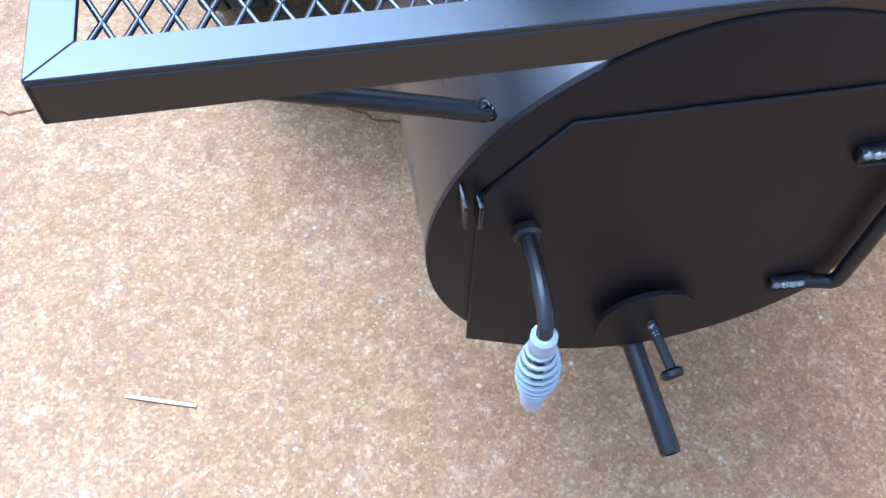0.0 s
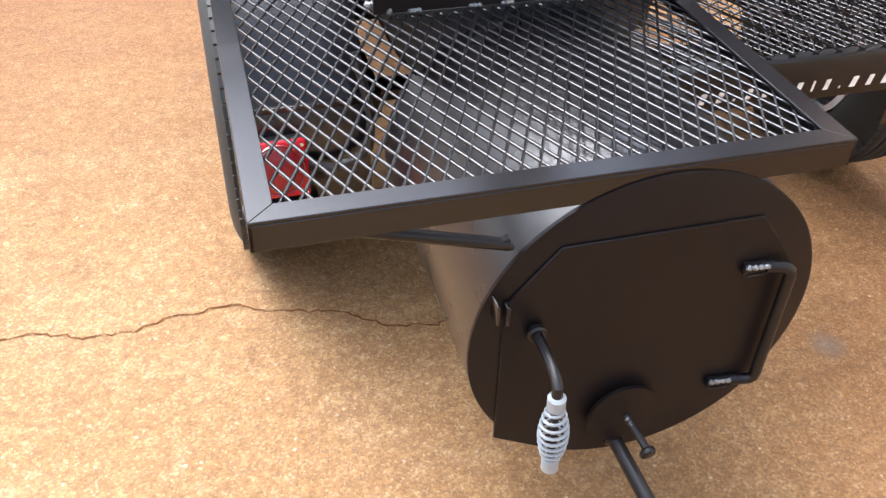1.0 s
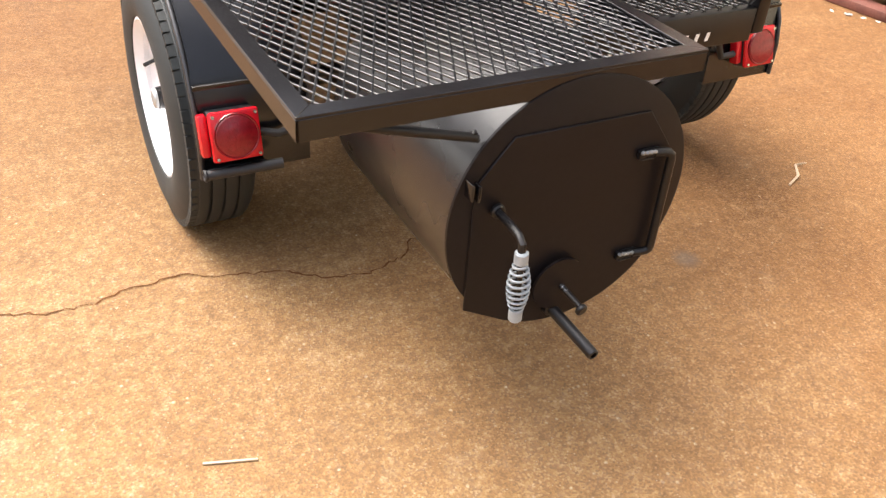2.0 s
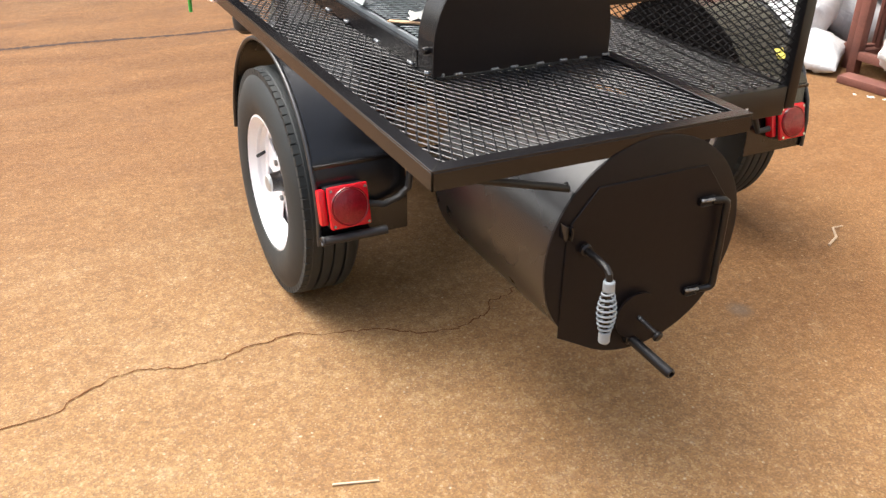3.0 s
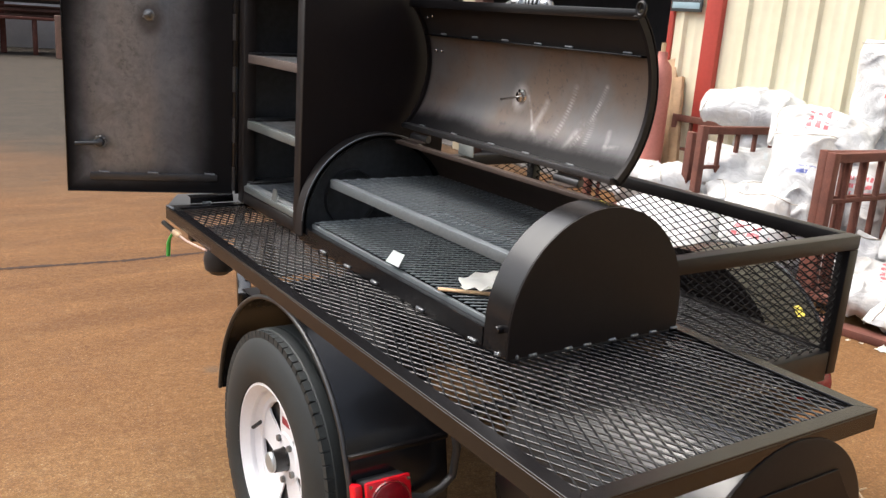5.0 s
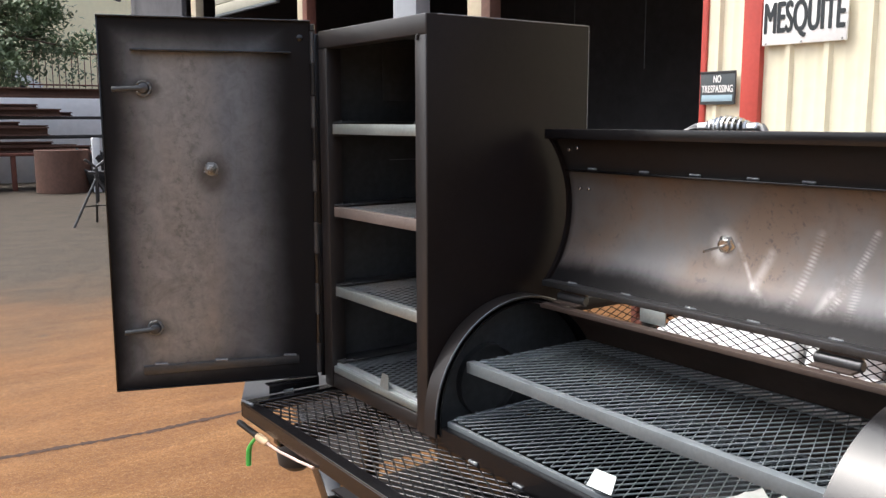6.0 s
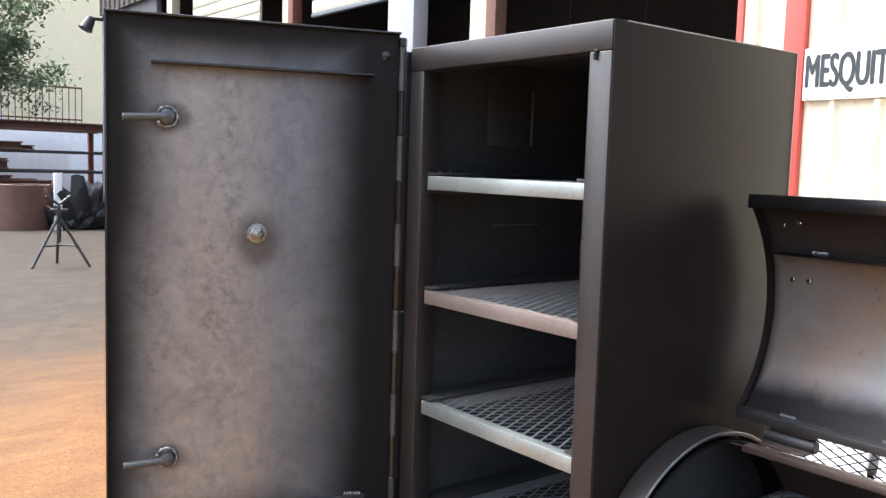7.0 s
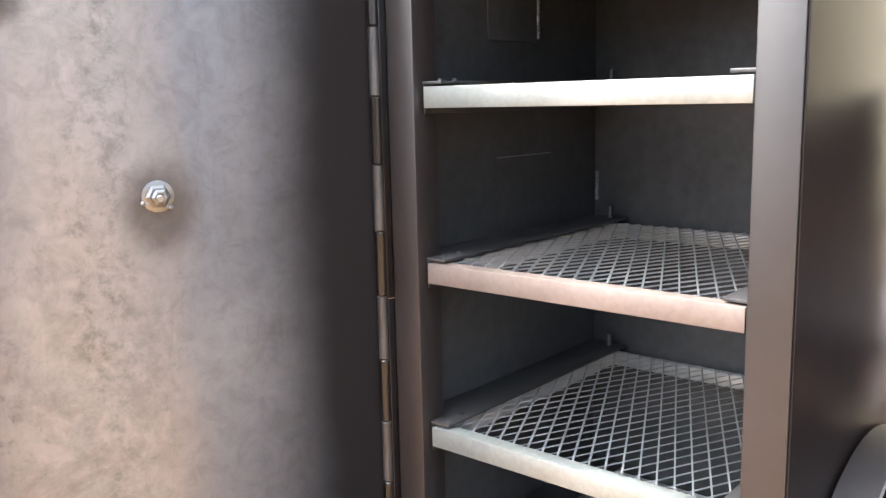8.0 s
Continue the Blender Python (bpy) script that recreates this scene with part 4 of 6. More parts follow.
def sack(at, size, turn, mat, seed, label="filled white woven plastic sack with worn print"):
    """A filled sack lying in the frame of its turn: length along y, with pinched ends and creases."""
    t = thing("sack", at, label, "sack", "sacks in the racks")
    m = pose(0, 0, 0, *turn)
    L, W, T = size
    nu, nv = 56, 40
    b = bm_new()
    off = Vector((seed * 3.1, seed * 1.7, seed * 0.9))
    grid = {}
    for s in (1, -1):
        for i in range(nu + 1):
            for j in range(nv + 1):
                u, v = 2 * i / nu - 1, 2 * j / nv - 1
                edge = i in (0, nu) or j in (0, nv)
                if s == -1 and edge:
                    grid[s, i, j] = grid[1, i, j]
                    continue
                full = max(0.0, (1 - abs(u) ** 3.2)) ** 0.55 * max(0.0, (1 - abs(v) ** 2.6)) ** 0.6
                p = Vector((v * W / 2 * (1 - 0.10 * abs(u) ** 4), u * L / 2, s * full * T / 2))
                ridge = max(0.0, 1 - 4.0 * abs(noise.noise(p * 7.0 - off))) ** 2 * 0.024
                w = ridge + noise.fractal(p * 4.5 + off, 1.0, 2.0, 2) * 0.050 + abs(noise.noise(p * 9 + off)) * 0.016 + abs(noise.noise(Vector((p.x * 24, p.y * 7, p.z * 7)) + off)) * 0.008
                p += Vector((noise.noise(p * 3 + off) * 0.05, noise.noise(p * 3 - off) * 0.05, 0)) + Vector((0, 0, s * w * (0.35 + full) - 0.5 * w))
                grid[s, i, j] = b.verts.new(p)
    for s in (1, -1):
        for i in range(nu):
            for j in range(nv):
                q = [grid[s, i, j], grid[s, i + 1, j], grid[s, i + 1, j + 1], grid[s, i, j + 1]]
                b.faces.new(q if s == 1 else q[::-1])
    grid_co = {(i, j): grid[1, i, j].co.copy() for i in range(nu + 1) for j in range(nv + 1)}
    me = bpy.data.meshes.new("sack_body")
    bmesh.ops.recalc_face_normals(b, faces=b.faces)
    b.to_mesh(me)
    b.free()
    ob = finish("sack_body", me, mat, t, Vector(at), "", 80)
    ob.rotation_euler = m.to_euler()
    # stitched seam across the closed end, with its loose thread tail
    rng = random.Random(seed)
    b = bm_new()
    pts = [Vector(((f - 0.5) * W * 0.96, L / 2 - 0.035 + 0.012 * math.sin(9 * f + seed), 0)) for f in [k / 14 for k in range(15)]]
    pts.append(pts[-1] + Vector((0.03, 0.02 * rng.uniform(-1, 1), -0.015)))
    pts = [q + Vector((0, 0, max(upper_side(grid_co, q), 0) + 0.003)) for q in pts]
    seam = finish("stitched_seam", tube_mesh(b, pts, 0.0035), SEAM, t, Vector(at), "", 60)
    seam.rotation_euler = m.to_euler()


SACKS = [
    # rack with the open front: torn one spilling out, two lying on the pile, printed ones behind the bars
    ((3.88, 1.64, 0.17), (0.62, 0.50, 0.20), (22, -18, 30), 0), ((3.76, 1.40, 0.13), (0.42, 0.34, 0.12), (8, -20, 15), 0), ((3.90, 1.80, 0.26), (0.46, 0.30, 0.11), (66, 12, -62), 2),
    ((4.24, 1.52, 0.50), (0.74, 0.46, 0.20), (4, -42, 32), 2), ((4.20, 1.50, 0.27), (0.72, 0.48, 0.24), (0, -25, 42), 2), ((4.62, 1.40, 0.30), (0.75, 0.5, 0.30), (0, 10, 20), 2),
    ((4.22, 1.78, 0.20), (0.70, 0.46, 0.24), (0, -8, 50), 2),
    # between the racks: the blue printed one, one lying above it and one standing on top
    ((4.10, 2.42, 0.64), (0.70, 0.47, 0.24), (62, 0, -50), 1), ((4.36, 2.52, 0.95), (0.66, 0.42, 0.20), (6, -34, 28), 0), ((4.78, 2.32, 1.20), (0.76, 0.56, 0.24), (82, 0, -60), 0),
    ((4.36, 2.24, 0.60), (0.62, 0.40, 0.20), (76, 0, -62), 0), ((4.72, 2.24, 0.62), (0.64, 0.44, 0.20), (70, 8, -66), 0), ((4.82, 2.24, 0.88), (0.60, 0.34, 0.18), (4, -38, 36), 2), ((4.30, 2.24, 0.26), (0.66, 0.44, 0.22), (72, 0, -60), 2),
    ((4.04, 2.42, 0.27), (0.68, 0.50, 0.28), (16, -22, 36), 2), ((4.05, 2.70, 0.30), (0.66, 0.46, 0.26), (50, 0, -60), 2), ((4.70, 2.30, 0.28), (0.72, 0.5, 0.28), (70, 0, -60), 2),
    # barred crate
    ((4.30, 2.98, 0.62), (0.74, 0.46, 0.24), (10, -35, 36), 2), ((4.22, 2.84, 0.40), (0.72, 0.46, 0.26), (20, -10, 60), 2), ((4.55, 2.75, 0.42), (0.75, 0.5, 0.28), (0, 10, 15), 2),
    ((4.62, 3.28, 1.02), (0.74, 0.46, 0.24), (4, -16, 34), 2), ((4.64, 3.16, 0.66), (0.74, 0.48, 0.28), (60, 0, -60), 2),
    # low pile
    ((4.15, 3.35, 0.42), (0.72, 0.48, 0.28), (12, 8, 60), 2), ((4.28, 3.78, 0.40), (0.72, 0.48, 0.24), (5, 10, 30), 2), ((4.3, 3.45, 0.24), (0.75, 0.5, 0.26), (0, 0, 80), 2),
    ((4.45, 3.9, 0.25), (0.75, 0.48, 0.26), (0, 0, 10), 2),
    # on the ground before the crates
    ((3.66, 2.45, 0.32), (0.62, 0.40, 0.22), (66, 0, -70), 0), ((3.60, 2.95, 0.26), (0.72, 0.46, 0.28), (25, 0, -60), 2), ((3.66, 3.35, 0.24), (0.72, 0.46, 0.26), (15, 0, -95), 2),
    ((3.52, 2.30, 0.09), (0.55, 0.40, 0.16), (3, -10, 30), 2),
    # next rack
    ((4.05, 0.62, 0.40), (0.74, 0.48, 0.26), (20, -10, 70), 2), ((4.15, 0.35, 0.30), (0.74, 0.48, 0.26), (0, 10, 85), 0), ((4.4, 0.5, 0.62), (0.74, 0.48, 0.26), (30, 0, -60), 2),
]
for n, (at, size, turn, k) in enumerate(SACKS):
    sack(at, size, turn, BAGS[k], n + 1)


def small_yard_things():
    t = thing("yellow_sign_post", (4.0, 4.14, 0), "yellow card sign on a thin rusty rod", "sign")
    part("rod", rod(bm_new(), (4.0, 4.15, 0), (4.0, 4.15, 1.35), 0.014, 8), RUST, t)
    part("card", box(bm_new(), (3.975, 3.90, 0.985), (3.985, 4.34, 1.30), 0.002), YELLOW, t)
    for k, z in enumerate((1.20, 1.13, 1.06)):
        part("faded_line", box(bm_new(), (3.972, 4.00, z), (3.975, 4.26, z + 0.02), 0.0), BRASS, t)
    t = thing("white_towel", (3.9, 4.17, 0.5), "white cloth hanging over the rack rail", "towel")
    b = bm_new()
    g = {}
    for i in range(13):
        for j in range(15):
            f = j / 14
            y = 4.11 + 0.14 * i / 12 * (1 - 0.25 * f)
            g[i, j] = b.verts.new((3.885 + 0.012 * math.sin(i * 1.3) * f - 0.02 * f, y, 0.90 - 0.44 * f - 0.02 * math.sin(i * 0.7)))
    for i in range(12):
        for j in range(14):
            b.faces.new((g[i, j], g[i + 1, j], g[i + 1, j + 1], g[i, j + 1]))
    bmesh.ops.solidify(b, geom=b.faces[:], thickness=0.012)
    part("cloth", b, PAPER, t)
    t = thing("gas_cylinder", (4.72, 4.32, 0), "tall faded red gas cylinder by the red post", "cylinder")
    part("body", lathe(bm_new(), (4.72, 4.32, 0), (4.72, 4.32, 1), [(0.09, 0), (0.10, 0.01), (0.10, 1.15), (0.085, 1.24), (0.04, 1.30), (0.035, 1.36)], 24), CYLPINK, t)
    part("valve", rod(bm_new(), (4.72, 4.32, 1.36), (4.72, 4.32, 1.43), 0.02, 10), BRASS, t)
    for k, (y, h) in enumerate(((4.12, 1.35), (4.05, 1.2))):
        t = thing("leaning_plank", (4.8, y, 0), "raw wooden plank leaning on the wall", "plank")
        part("board", box(bm_new(), (-0.02, -0.05, 0), (0.02, 0.05, h), 0.004, pose(4.75, y, 0.01, -14, 11, 0)), WOOD, t)
    t = thing("ground_beam", (3.5, 1.66, 0), "short rusty flat steel bar lying before the racks", "beam")
    part("flat_bar", box(bm_new(), (-0.055, -0.26, 0), (0.055, 0.26, 0.045), 0.006, pose(3.535, 1.66, 0.0, 0, 0, 8)), RUST, t)
    rng = random.Random(8)
    for k, (x, y, s) in enumerate(((3.50, 1.40, 0.055), (3.60, 1.00, 0.07), (3.66, 1.16, 0.06), (3.40, 1.64, 0.018), (3.44, 1.58, 0.014), (3.36, 1.71, 0.012), (3.47, 1.52, 0.012))):
        t = thing("paper_scrap", (x, y, 0), "torn pale paper scrap on the concrete", "paper", "paper scraps")
        b = bm_new()
        g = {}
        for i in range(9):
            for j in range(7):
                u, w = (i / 8 - 0.5) * 2, (j / 6 - 0.5) * 2
                e = 1 + 0.35 * noise.noise(Vector((u * 1.7 + k * 3, w * 1.7, 0)))
                h = 0.004 + abs(noise.noise(Vector((u * 1.9, w * 1.9, k * 2.0)))) * s * 0.7
                a = 0.8 * k
                g[i, j] = b.verts.new((x + (u * math.cos(a) - w * 0.6 * math.sin(a)) * s * e, y + (u * math.sin(a) + w * 0.6 * math.cos(a)) * s * e, h))
        for i in range(8):
            for j in range(6):
                b.faces.new((g[i, j], g[i + 1, j], g[i + 1, j + 1], g[i, j + 1]))
        bmesh.ops.solidify(b, geom=b.faces[:], thickness=0.002)
        part("crumple", b, PAPER, t)
    t = thing("twig", (1.95, 0.58, 0), "dry pale twig on the concrete", "twig")
    part("stem", tube(bm_new(), [(1.86, 0.53, 0.006), (1.93, 0.56, 0.009), (1.98, 0.62, 0.007), (2.02, 0.61, 0.012)], [0.004, 0.005, 0.004, 0.002], 6), DUST, t)
    t = thing("wood_splinter", (-0.12, 0.13, 0), "pale wood splinter on the concrete", "splinter")
    part("splinter_body", box(bm_new(), (-0.055, -0.0028, 0.001), (0.055, 0.0028, 0.005), 0.001, pose(-0.114, 0.1465, 0, 0, 0, -18)), DUST, t)


small_yard_things()


# ---------------------------------------------------------------- the smoker trailer
# x across (left edge of the deck 0), y forward from the rear edge of the deck, z up
DW, DL, DZ = 0.775, 2.058, 0.834
trailer = thing("smoker_trailer", (0.9, 1.0, 0), "black painted barbecue smoker trailer with open cabinet door and open lid", "trailer")


def mitred_angle(a, b, inward, wide, deep, thick=0.005):
    """Angle iron from a to b with mitred ends: flat flange on top, upright flange outside."""
    a, b, n = Vector(a), Vector(b), Vector(inward)
    d = (b - a).normalized()
    bm_ = bm_new()
    m = frame_of(a, d, n)
    l = (b - a).length
    s = 1 if m.to_3x3()[2][2] > 0 else -1
    slab(bm_, [(0, 0), (l, 0), (l - wide, wide), (wide, wide)], m @ Matrix.Translation((0, 0, -s * thick if s > 0 else 0)), thick)
    slab(bm_, [(0.0, 0), (l, 0), (l, thick), (0.0, thick)], m @ Matrix.Translation((0, 0, -deep if s > 0 else thick)), deep - thick - 0.0003)
    bmesh.ops.bevel(bm_, geom=bm_.edges[:], offset=0.0009, segments=1, affect="EDGES", clamp_overlap=True)
    return bm_


for a, b, n in (((0, 0, DZ), (DW, 0, DZ), (0, 1, 0)), ((DW, 0, DZ), (DW, DL, DZ), (-1, 0, 0)), ((DW, DL, DZ), (0, DL, DZ), (0, -1, 0)), ((0, DL, DZ), (0, 0, DZ), (1, 0, 0))):
    part("deck_rail", mitred_angle(a, b, n, 0.032, 0.042), BLACK, trailer)
expanded("deck_mesh", frame_of((0.03, 0.03, DZ - 0.009), (0, 1, 0), (-1, 0, 0)) @ Matrix.Translation((0, -(DW - 0.06), 0)), DL - 0.06, DW - 0.06, 0.053, 0.0243, BLACK_MESH, trailer, 0.0040, 0.0032,
         "black painted expanded metal deck", lean=-22, crease=100, inside=lambda u, v: not (u + 0.03 > 0.505 and 0.255 < DW - 0.03 - v < 0.742 and u + 0.03 < 1.53))
# rails and cross members under the deck
part("side_rail", box(bm_new(), (0.72, 0.55, 0.735), (0.76, 1.95, 0.789), 0.004), BLACK, trailer)
for y in (1.25, 1.9):
    part("cross_member", box(bm_new(), (0.036, y, 0.745), (0.718, y + 0.04, 0.785), 0.004), BLACK, trailer)
for y in (1.40, 1.88):
    part("deck_upright", box(bm_new(), (0.28, y, 0.50), (0.32, y + 0.04, 0.743), 0.004), BLACK, trailer)
    part("deck_upright", box(bm_new(), (1.42, y, 0.50), (1.46, y + 0.04, 0.60), 0.004), BLACK, trailer)
for x in (0.28, 1.42):
    part("chassis_rail", box(bm_new(), (x, 0.85, 0.43), (x + 0.05, 2.1, 0.498), 0.005), BLACK, trailer)
part("front_cross_member", box(bm_new(), (0.332, 2.05, 0.43), (1.418, 2.10, 0.498), 0.005), BLACK, trailer)
for s in (1, -1):
    a, b = Vector((0.88 - s * 0.60, 2.06, 0.46)), Vector((0.88 - s * 0.05, 3.6, 0.46))
    m, l = axis_frame(a, b)
    part("tongue_rail", box(bm_new(), (-0.025, -0.035, 0), (0.025, 0.035, l), 0.004, m), BLACK, trailer)
part("coupler", box(bm_new(), (0.82, 3.55, 0.42), (0.94, 3.85, 0.52), 0.02), BLACK, trailer)
part("axle", rod(bm_new(), (0.2, 1.120, 0.35), (1.59, 1.120, 0.35), 0.03, 14), BLACK, trailer)
part("front_plate", slab(bm_new(), [(0.0, DL + 0.003), (DW, DL + 0.003), (DW - 0.06, 2.26), (0.098, 2.26)], pose(0, 0, DZ - 0.012), 0.005), DARKSTEEL, trailer, "bare grey steel plate at the front of the deck")
part("weld", bead_line(bm_new(), (0.002, DL + 0.002, DZ + 0.001), (0.012, DL - 0.05, DZ + 0.001), 0.004, 0.006), WELD, trailer, "bare weld at the corner of the deck")
stub = part("angle_stub", box(bm_new(), (0.085, 2.064, DZ + 0.001), (0.236, 2.068, DZ + 0.026), 0.001), BLACK, trailer, "short black angle iron at the foot of the cabinet")
part("flange", box(bm_new(), (0.085, 2.0685, DZ + 0.0215), (0.236, 2.095, DZ + 0.0255), 0.001), BLACK, stub)
part("weld", bead_line(bm_new(), (0.125, 2.062, DZ + 0.003), (0.155, 2.062, DZ + 0.003), 0.0045, 0.006), WELD, stub)
part("weld", bead_line(bm_new(), (0.212, 2.085, DZ + 0.027), (0.232, 2.075, DZ + 0.027), 0.005, 0.005), WELD, stub)
part("jack_foot", lathe(bm_new(), (0.27, 2.30, 0.50), (0.27, 2.30, 0.63), [(0.03, 0), (0.055, 0.02), (0.06, 0.06), (0.05, 0.10), (0.02, 0.12)], 18), PLASTIC, trailer)

# added dark sheets on the chassis and between the tongue rails, standing in for shade
part("added_chassis_sheet", box(bm_new(), (0.282, 1.20, 0.4985), (1.468, 2.085, 0.503), 0.001), MATTBLACK, trailer, "added black sheet under the deck for the dark seen through its mesh")
part("added_tongue_sheet", slab(bm_new(), [(0.33, 2.19), (1.43, 2.19), (1.14, 3.0), (0.62, 3.0)], pose(0, 0, 0.4965), 0.004), MATTBLACK, trailer)
# wiring plug along the front of the deck edge
plug = part("wiring_plug", rod(bm_new(), (-0.010, 2.052, 0.779), (-0.010, 1.930, 0.777), 0.0085, 12, 0.002), RODBLACK, trailer, "black wiring plug beside the deck edge")
part("connector", lathe(bm_new(), (-0.011, 1.929, 0.777), (-0.011, 1.868, 0.777), [(0.008, 0), (0.011, 0.006), (0.011, 0.040), (0.007, 0.061)], 14), BRASS, plug, "tan connector")
part("cord", tube(bm_new(), [(-0.011, 1.869, 0.777), (-0.012, 1.80, 0.779), (-0.010, 1.70, 0.787), (-0.006, 1.63, 0.793)], 0.0032, 8), PINKCORD, plug)
part("green_wire", tube(bm_new(), [(-0.013, 1.943, 0.767), (-0.016, 1.965, 0.745), (-0.015, 1.981, 0.724), (-0.014, 1.988, 0.682)], [0.004, 0.005, 0.007, 0.007], 8), GREEN, plug)

# firebox
FX0 = 0.523
FR, FZ, FL = 0.258, 0.562, 0.53
barrel = part("firebox", lathe(bm_new(), (FX0, 0.004, FZ), (FX0, 1, FZ), [(FR - 0.006, 0.012), (FR - 0.006, 0.0), (FR, 0.0), (FR, FL - 0.012), (FR - 0.008, FL - 0.003), (FR - 0.03, FL)], 96), DRUMBLACK, trailer, "black horizontal steel firebox drum")
part("end_plate", lathe(bm_new(), (FX0, -0.004, FZ), (FX0, 1, FZ), [(FR - 0.002, 0), (FR + 0.002, 0.0015), (FR + 0.002, 0.0075), (FR, 0.0078)], 96), MATTBLACK, barrel)
outline = [(0.309, 0.384), (0.307, 0.652), (0.377, 0.735), (0.664, 0.735), (0.728, 0.652), (0.728, 0.42)] + [(FX0 + (FR + 0.003) * math.cos(radians(a)), FZ + (FR + 0.003) * math.sin(radians(a))) for a in range(-40, -126, -6)]
b = slab(bm_new(), [(x, z) for x, z in outline], frame_of((0, -0.0045, 0), (1, 0, 0), (0, 0, 1)), 0.004)
bmesh.ops.bevel(b, geom=b.edges[:], offset=0.0012, segments=1, affect="EDGES", clamp_overlap=True)
part("firebox_door", b, MATTBLACK, barrel, "flat black steel firebox door with clipped corners")


def spring_grip(parent, p, q, swell, wire, mat):
    """A coiled-wire grip that bulges in the middle, from p to q, with plain ends."""
    m, l = axis_frame(p, q)
    pts = []
    turns = 9
    for k in range(turns * 14 + 1):
        f = k / (turns * 14)
        r = 0.010 + swell * math.sin(math.pi * f)
        a = 2 * math.pi * turns * f
        pts.append(m @ Vector((r * math.cos(a), r * math.sin(a), l * (0.14 + 0.72 * f))))
    g = part("spring_grip", tube(bm_new(), pts, wire, 6), mat, parent, "pale coiled wire grip")
    b = lathe(bm_new(), p, q, [(0.010, 0), (0.0125, 0.003), (0.0125, l * 0.15), (0.009, l * 0.17)], 14)
    part("grip_end", b, mat, parent)
    b = lathe(bm_new(), q, p, [(0.010, 0), (0.0125, 0.003), (0.0125, l * 0.15), (0.009, l * 0.17)], 14)
    part("grip_end", b, mat, parent)
    part("grip_core", rod(bm_new(), m @ Vector((0, 0, l * 0.1)), m @ Vector((0, 0, l * 0.9)), 0.006, 8), BLACK, parent)


latch = part("latch_handle", tube(bm_new(), [(0.352, -0.012, 0.601), (0.352, -0.060, 0.600), (0.351, -0.092, 0.597), (0.350, -0.105, 0.588), (0.350, -0.107, 0.57)], 0.0075, 10), RODBLACK, trailer, "bent black latch rod with a white coiled grip")
part("latch_boss", rod(bm_new(), (0.352, -0.011, 0.601), (0.352, -0.024, 0.601), 0.014, 14, 0.003), RODBLACK, latch)
spring_grip(latch, (0.350, -0.107, 0.575), (0.356, -0.107, 0.424), 0.0095, 0.0024, SPRING)
b = box(bm_new(), (0.289, -0.03, 0.640), (0.293, -0.004, 0.672), 0.001)
box(b, (0.302, -0.03, 0.636), (0.307, -0.011, 0.668), 0.001)
part("latch_catch", b, BLACK, barrel)
for x in (0.291, 0.305):
    part("weld", bead_line(bm_new(), (x, -0.031, 0.642), (x, -0.031, 0.668), 0.0018, 0.005), BLACK, barrel)
hinge = part("door_hinge", tube(bm_new(), [(0.685, -0.016, 0.650), (0.703, -0.020, 0.650), (0.715, -0.023, 0.648), (0.720, -0.025, 0.643), (0.722, -0.025, 0.634), (0.724, -0.025, 0.438), (0.723, -0.025, 0.428),
                                               (0.718, -0.023, 0.422), (0.710, -0.020, 0.420), (0.688, -0.016, 0.420)], 0.0088, 12), RODBLACK, trailer, "bent black round bar hinge of the firebox door")
for z in (0.650, 0.420):
    part("hinge_strap", box(bm_new(), (0.650, -0.019, z - 0.009), (0.696, -0.009, z + 0.009), 0.002), RODBLACK, hinge)
    part("weld", bead_line(bm_new(), (0.650, -0.020, z + 0.006), (0.688, -0.021, z + 0.004), 0.0046, 0.008), WELD, hinge)
    part("weld", bead_line(bm_new(), (0.652, -0.019, z - 0.009), (0.684, -0.020, z - 0.009), 0.0025, 0.009), RODBLACK, hinge)
# air inlet disc, its screw, and the drain
disc = part("air_inlet_disc", slab(bm_new(), [(0.507 + 0.057 * math.cos(radians(a)), 0.402 + 0.057 * math.sin(radians(a))) for a in range(0, 360, 6)], frame_of((0, -0.022, 0), (1, 0, 0), (0, 0, 1)), 0.006), MATTBLACK, trailer, "round black air damper disc")
part("spacer", rod(bm_new(), (0.507, -0.010, 0.402), (0.507, -0.0275, 0.402), 0.020, 16), MATTBLACK, disc)
part("screw", rod(bm_new(), (0.511, -0.012, 0.400), (0.527, -0.082, 0.376), 0.006, 10, 0.001), RODBLACK, disc)
part("screw_head", rod(bm_new(), (0.5262, -0.077, 0.375), (0.528, -0.088, 0.372), 0.013, 14, 0.003), RODBLACK, disc)
part("weld", bead_line(bm_new(), (0.5135, -0.029, 0.396), (0.518, -0.044, 0.390), 0.0055, 0.006), WELD, disc)
drain = part("drain_pipe", lathe(bm_new(), (0.505, 0.03, 0.338), (0.516, -0.155, 0.320), [(0.010, 0), (0.012, 0.001), (0.012, 0.183), (0.010, 0.186), (0.007, 0.186), (0.007, 0.16)], 18), RODBLACK, trailer)
part("pipe_collar", rod(bm_new(), (0.5065, -0.004, 0.3345), (0.508, -0.022, 0.3325), 0.0165, 16, 0.003), RODBLACK, drain)
part("deck_strut", rod(bm_new(), (0.085, 0.03, 0.792), (0.312, 0.012, 0.737), 0.0085, 12), RODBLACK, trailer)
part("weld", bead_line(bm_new(), (0.306, 0.012, 0.750), (0.318, 0.014, 0.728), 0.006, 0.006), BLACK, trailer)

